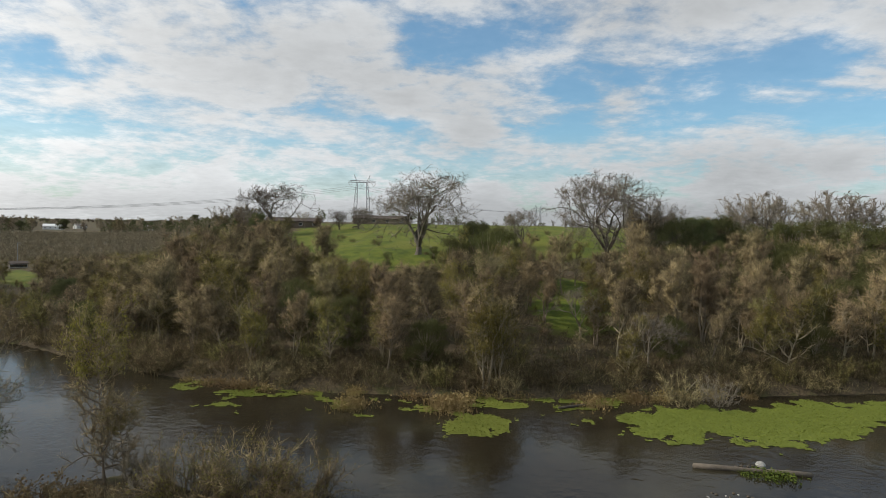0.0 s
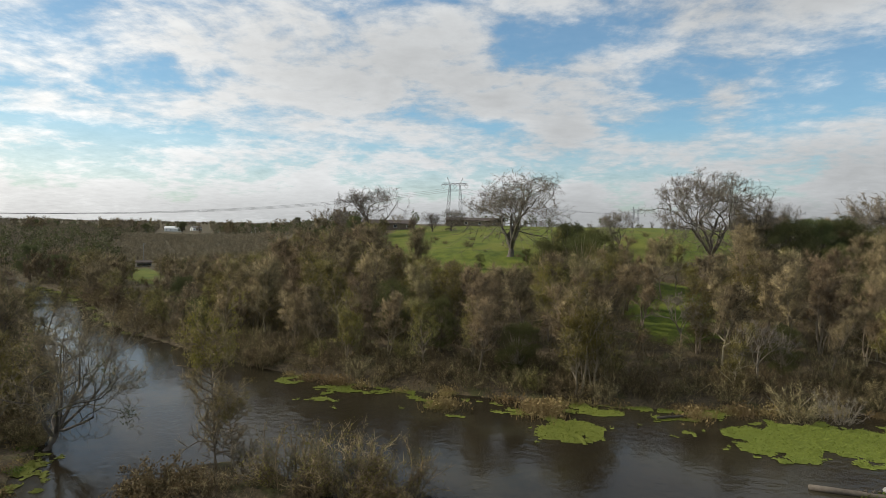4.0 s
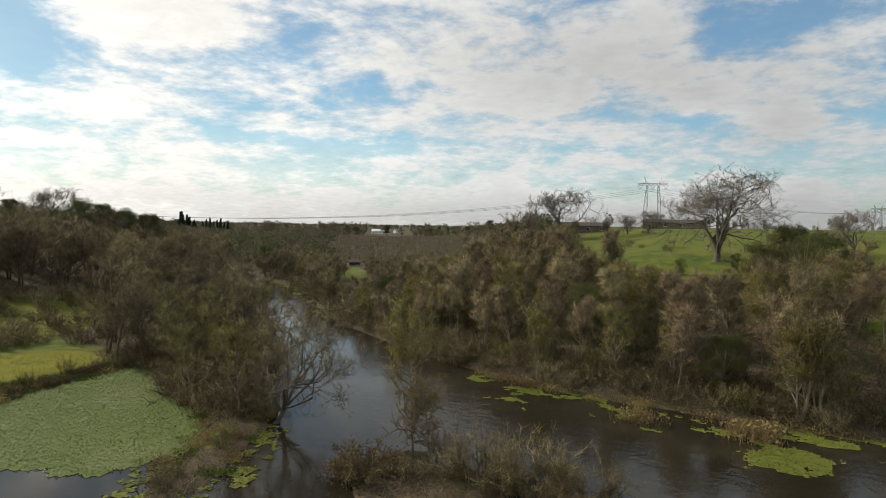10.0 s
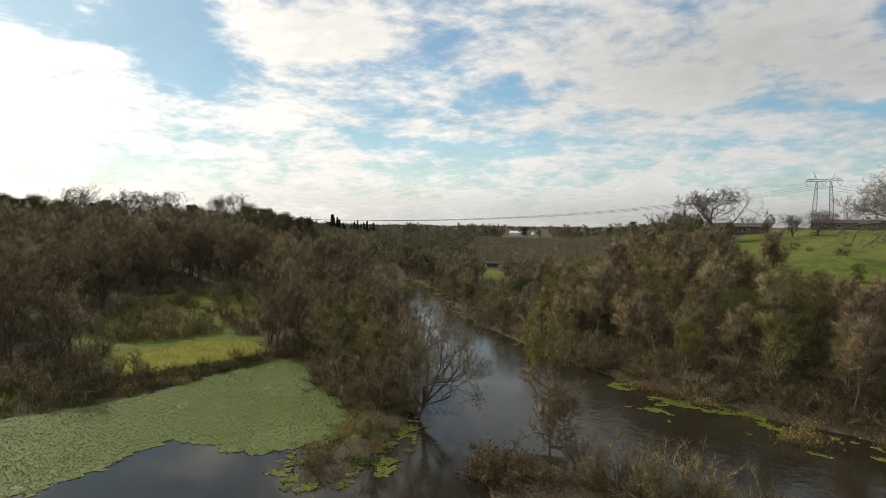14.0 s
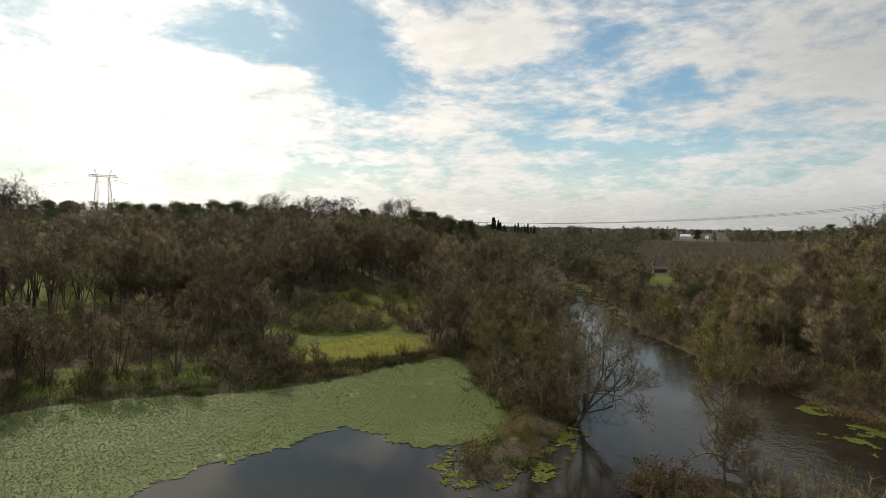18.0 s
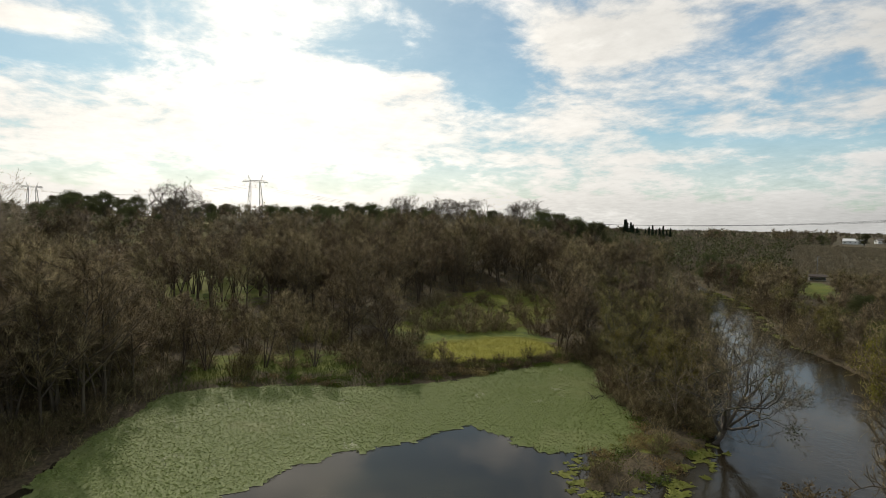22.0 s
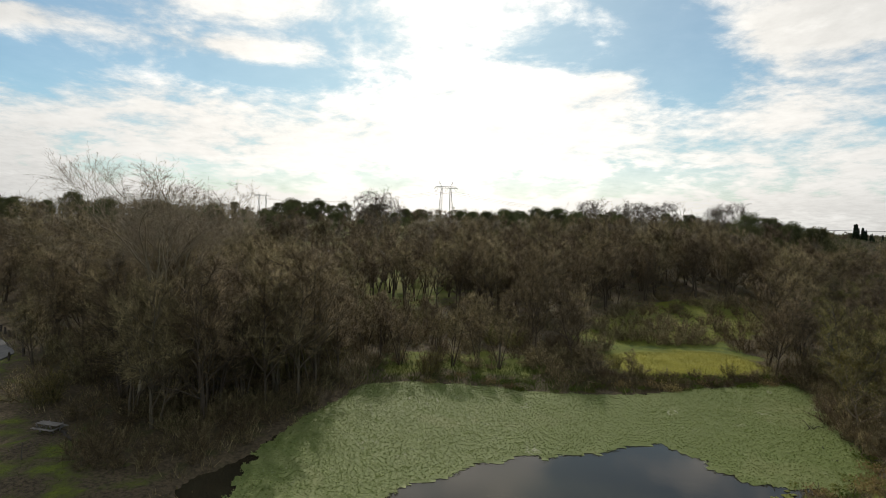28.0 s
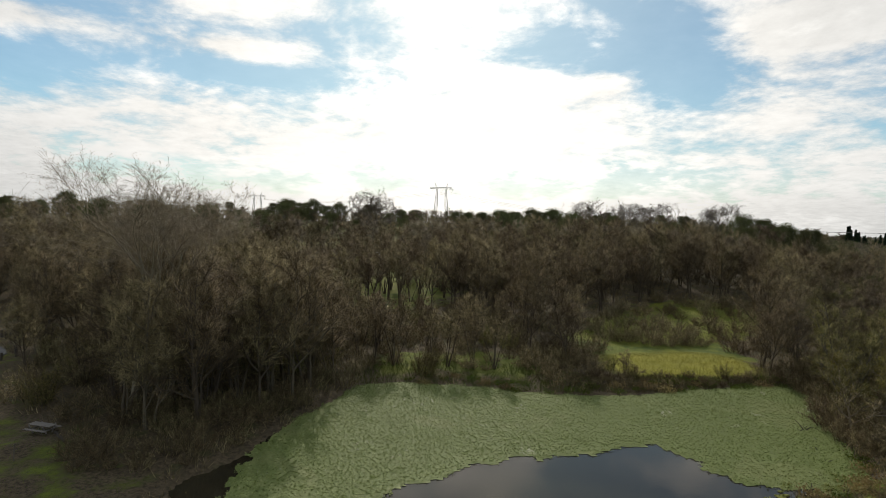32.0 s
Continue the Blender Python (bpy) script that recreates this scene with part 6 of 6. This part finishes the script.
for label, a, r, turn, L, Wd, ev, rd, wm, rm in (
        ("long low ranch house with a brown shingle roof on the hilltop", 13.9, 262, 10, 22, 9, 2.4, 3.9, WALL_TAN, ROOF),
        ("low brown-roofed house beyond the oaks on the hilltop", 5.8, 285, -4, 26, 9, 2.4, 3.8, WALL_TAN, ROOF),
        ("dark-roofed shed with steep gable at the edge of the hill", 19.5, 232, 30, 6, 5, 2.6, 5.0, WOOD_DARK, ROOF),
        ("distant white farm building among trees", 33.0, 900, 20, 22, 10, 4, 7, WALL_WHITE, WALL_WHITE),
        ("distant pale house with a grey roof", 31.2, 940, 60, 14, 9, 4, 6.5, WALL_WHITE, WOOD_GREY),
        ("distant white barn in the fields", 26.4, 860, 0, 16, 9, 4, 7, WALL_WHITE, WALL_WHITE),
        ("distant cream house among far trees", 36.8, 980, 40, 14, 9, 4, 6.5, WALL, WOOD_GREY),
        ("small grey wooden shed near the river meadow", 35.4, 262, 50, 5, 3.2, 1.6, 2.3, WOOD_GREY, ROOF)):
    x, y = at(a, r)
    house(label, x, y, turn, L, Wd, ev, rd, wm, rm)


def lamp_post(x, y):
    ob = empty_thing("street_lamp", "tall grey street lamp pole beside the far lane", "street lamp")
    pole = Stuff()
    pole.tube([(0, 0, -0.2), (0, 0, 4), (0, 0, 8.6)], [0.14, 0.11, 0.08], 8)
    part("pole", pole.mesh("pole", STEEL), ob)
    box("lamp_head", (1.3, 0.4, 0.22), (0.5, 0, 8.65), STONE, ob)
    ob.matrix_basis = pose(x, y, ground_z(x, y))


lamp_post(*at(35.38, 268))

# ---- car park, its posts and the picnic tables ----
CP = [(-70, -55.5), (-76, -52.5), (-84, -49.8), (-90, -54), (-101, -66), (-104, -72), (-92, -94)]


def lay_car_park():
    line = rounded(np.array(CP, float), 1)
    bm = bmesh.new()
    vs = [bm.verts.new((x, y, ground_z(x, y) + 0.14)) for x, y in line]
    f = bm.faces.new(vs)
    ext = bmesh.ops.extrude_face_region(bm, geom=[f])
    for v in ext["geom"]:
        if isinstance(v, bmesh.types.BMVert):
            v.co.z -= 0.6
    bmesh.ops.recalc_face_normals(bm, faces=bm.faces)
    me = bpy.data.meshes.new("car_park")
    bm.to_mesh(me)
    bm.free()
    me.materials.append(ASPHALT)
    tagged(new("car_park", me), "worn pale asphalt car park with puddles", "pavement", kind="structure")


lay_car_park()


def bollard_mesh():
    bm = bmesh.new()
    bmesh.ops.create_cone(bm, cap_ends=True, segments=10, radius1=0.15, radius2=0.14, depth=1.2)
    bmesh.ops.bevel(bm, geom=[e for e in bm.edges if all(v.co.z > 0.5 for v in e.verts)], offset=0.03, segments=1, affect="EDGES")
    me = bpy.data.meshes.new("fence_post")
    bm.to_mesh(me)
    bm.free()
    me.materials.append(WOOD_DARK)
    return me


BOLLARD = bollard_mesh()


def post_row(pts, step):
    pts = [np.array(p, float) for p in pts]
    for a, b in zip(pts[:-1], pts[1:]):
        n = max(1, int(np.linalg.norm(b - a) / step))
        for i in range(n):
            x, y = a + (b - a) * i / n
            ob = new("fence_post", BOLLARD)
            ob.matrix_basis = pose(x, y, ground_z(x, y) + 0.45, rnd.uniform(-3, 3), rnd.uniform(-3, 3), rnd.uniform(0, 90))
            tagged(ob, "dark round timber post at the edge of the car park", "post", "posts round the car park")


post_row([(-62, -58), (-70, -54.4), (-76, -51.4), (-84, -48.8), (-91, -53)], 1.7)
post_row([(-91, -53), (-102, -65), (-105.5, -70), (-112, -84)], 1.7)


def picnic_table(x, y, turn):
    ob = empty_thing("picnic_table", "grey weathered wooden picnic table on the grass", "picnic table", "picnic tables")
    for i in range(5):
        box("top_plank", (2.4, 0.15, 0.05), (0, (i - 2) * 0.165, 0.75), WOOD_GREY, ob)
    for s in (-1, 1):
        for i in range(2):
            box("seat_plank", (2.4, 0.14, 0.05), (0, s * (0.68 + i * 0.155), 0.44), WOOD_GREY, ob)
        box("cross_beam", (0.09, 1.7, 0.09), (s * 0.85, 0, 0.37), WOOD_GREY, ob)
        for k in (-1, 1):
            leg = box("leg", (0.08, 0.10, 0.95), (s * 0.85, k * 0.45, 0.35), WOOD_GREY, ob)
            leg.matrix_basis = pose(s * 0.76, k * 0.45, 0.35, -k * 28, 0, 0)
    ob.matrix_basis = pose(x, y, ground_z(x, y), 0, 0, turn)


picnic_table(-56.1, -30.4, 70)
picnic_table(-62.3, -42.7, 15)
drift_log("dark fallen log beside the picnic table", -54.6, -28.2, 40, 3.0, 0.12, 95, WOOD_DARK, ground_z(-54.6, -28.2) + 0.1, 1)


def stake(x, y, h, label):
    bag = Stuff()
    rng = np.random.default_rng(int(abs(x * 10)))
    bag.tube(wander(rng, (0, 0, -0.2), (0.05, 0.04, 1), h, 5, 0.05, 0), [0.06, 0.05, 0.045, 0.04, 0.03, 0.015], 6)
    for i in range(5):
        p = np.array([0, 0, h * (0.5 + 0.1 * i)])
        bag.tube([p, p + rng.normal(size=3) * 0.35 + np.array([0, 0, 0.35])], [0.018, 0.005], 4)
    ob = new("sapling", bag.mesh("sapling", BARK_OAK))
    ob.matrix_basis = pose(x, y, ground_z(x, y))
    tagged(ob, label, "sapling")


stake(-43.4, -27.6, 3.2, "thin bare sapling standing on the lawn")
stake(-38.6, -26.5, 2.6, "thin bare sapling at the edge of the lawn")
stake(-49.5, -29.0, 1.6, "short bare sapling near the picnic table")


def rail_fence(a, c, n):
    """White post-and-rail fence along the pasture."""
    ob = empty_thing("rail_fence", "white painted post-and-rail fence along the pasture", "fence")
    pts = [np.array(a) + (np.array(c) - np.array(a)) * i / n for i in range(n + 1)]
    pts = [np.array([x, y, ground_z(x, y)]) for x, y in pts]
    for p in pts:
        post = Stuff()
        bar(post, p - np.array([0, 0, 0.2]), p + np.array([0, 0, 1.25]), 0.11)
        part("post", post.mesh("post", WALL_WHITE, False), ob)
    for p, q in zip(pts[:-1], pts[1:]):
        for h in (0.6, 1.1):
            rail = Stuff()
            bar(rail, p + np.array([0, 0, h]), q + np.array([0, 0, h]), 0.08)
            part("rail", rail.mesh("rail", WALL_WHITE, False), ob)


rail_fence(at(97.5, 206), at(90.0, 200), 9)
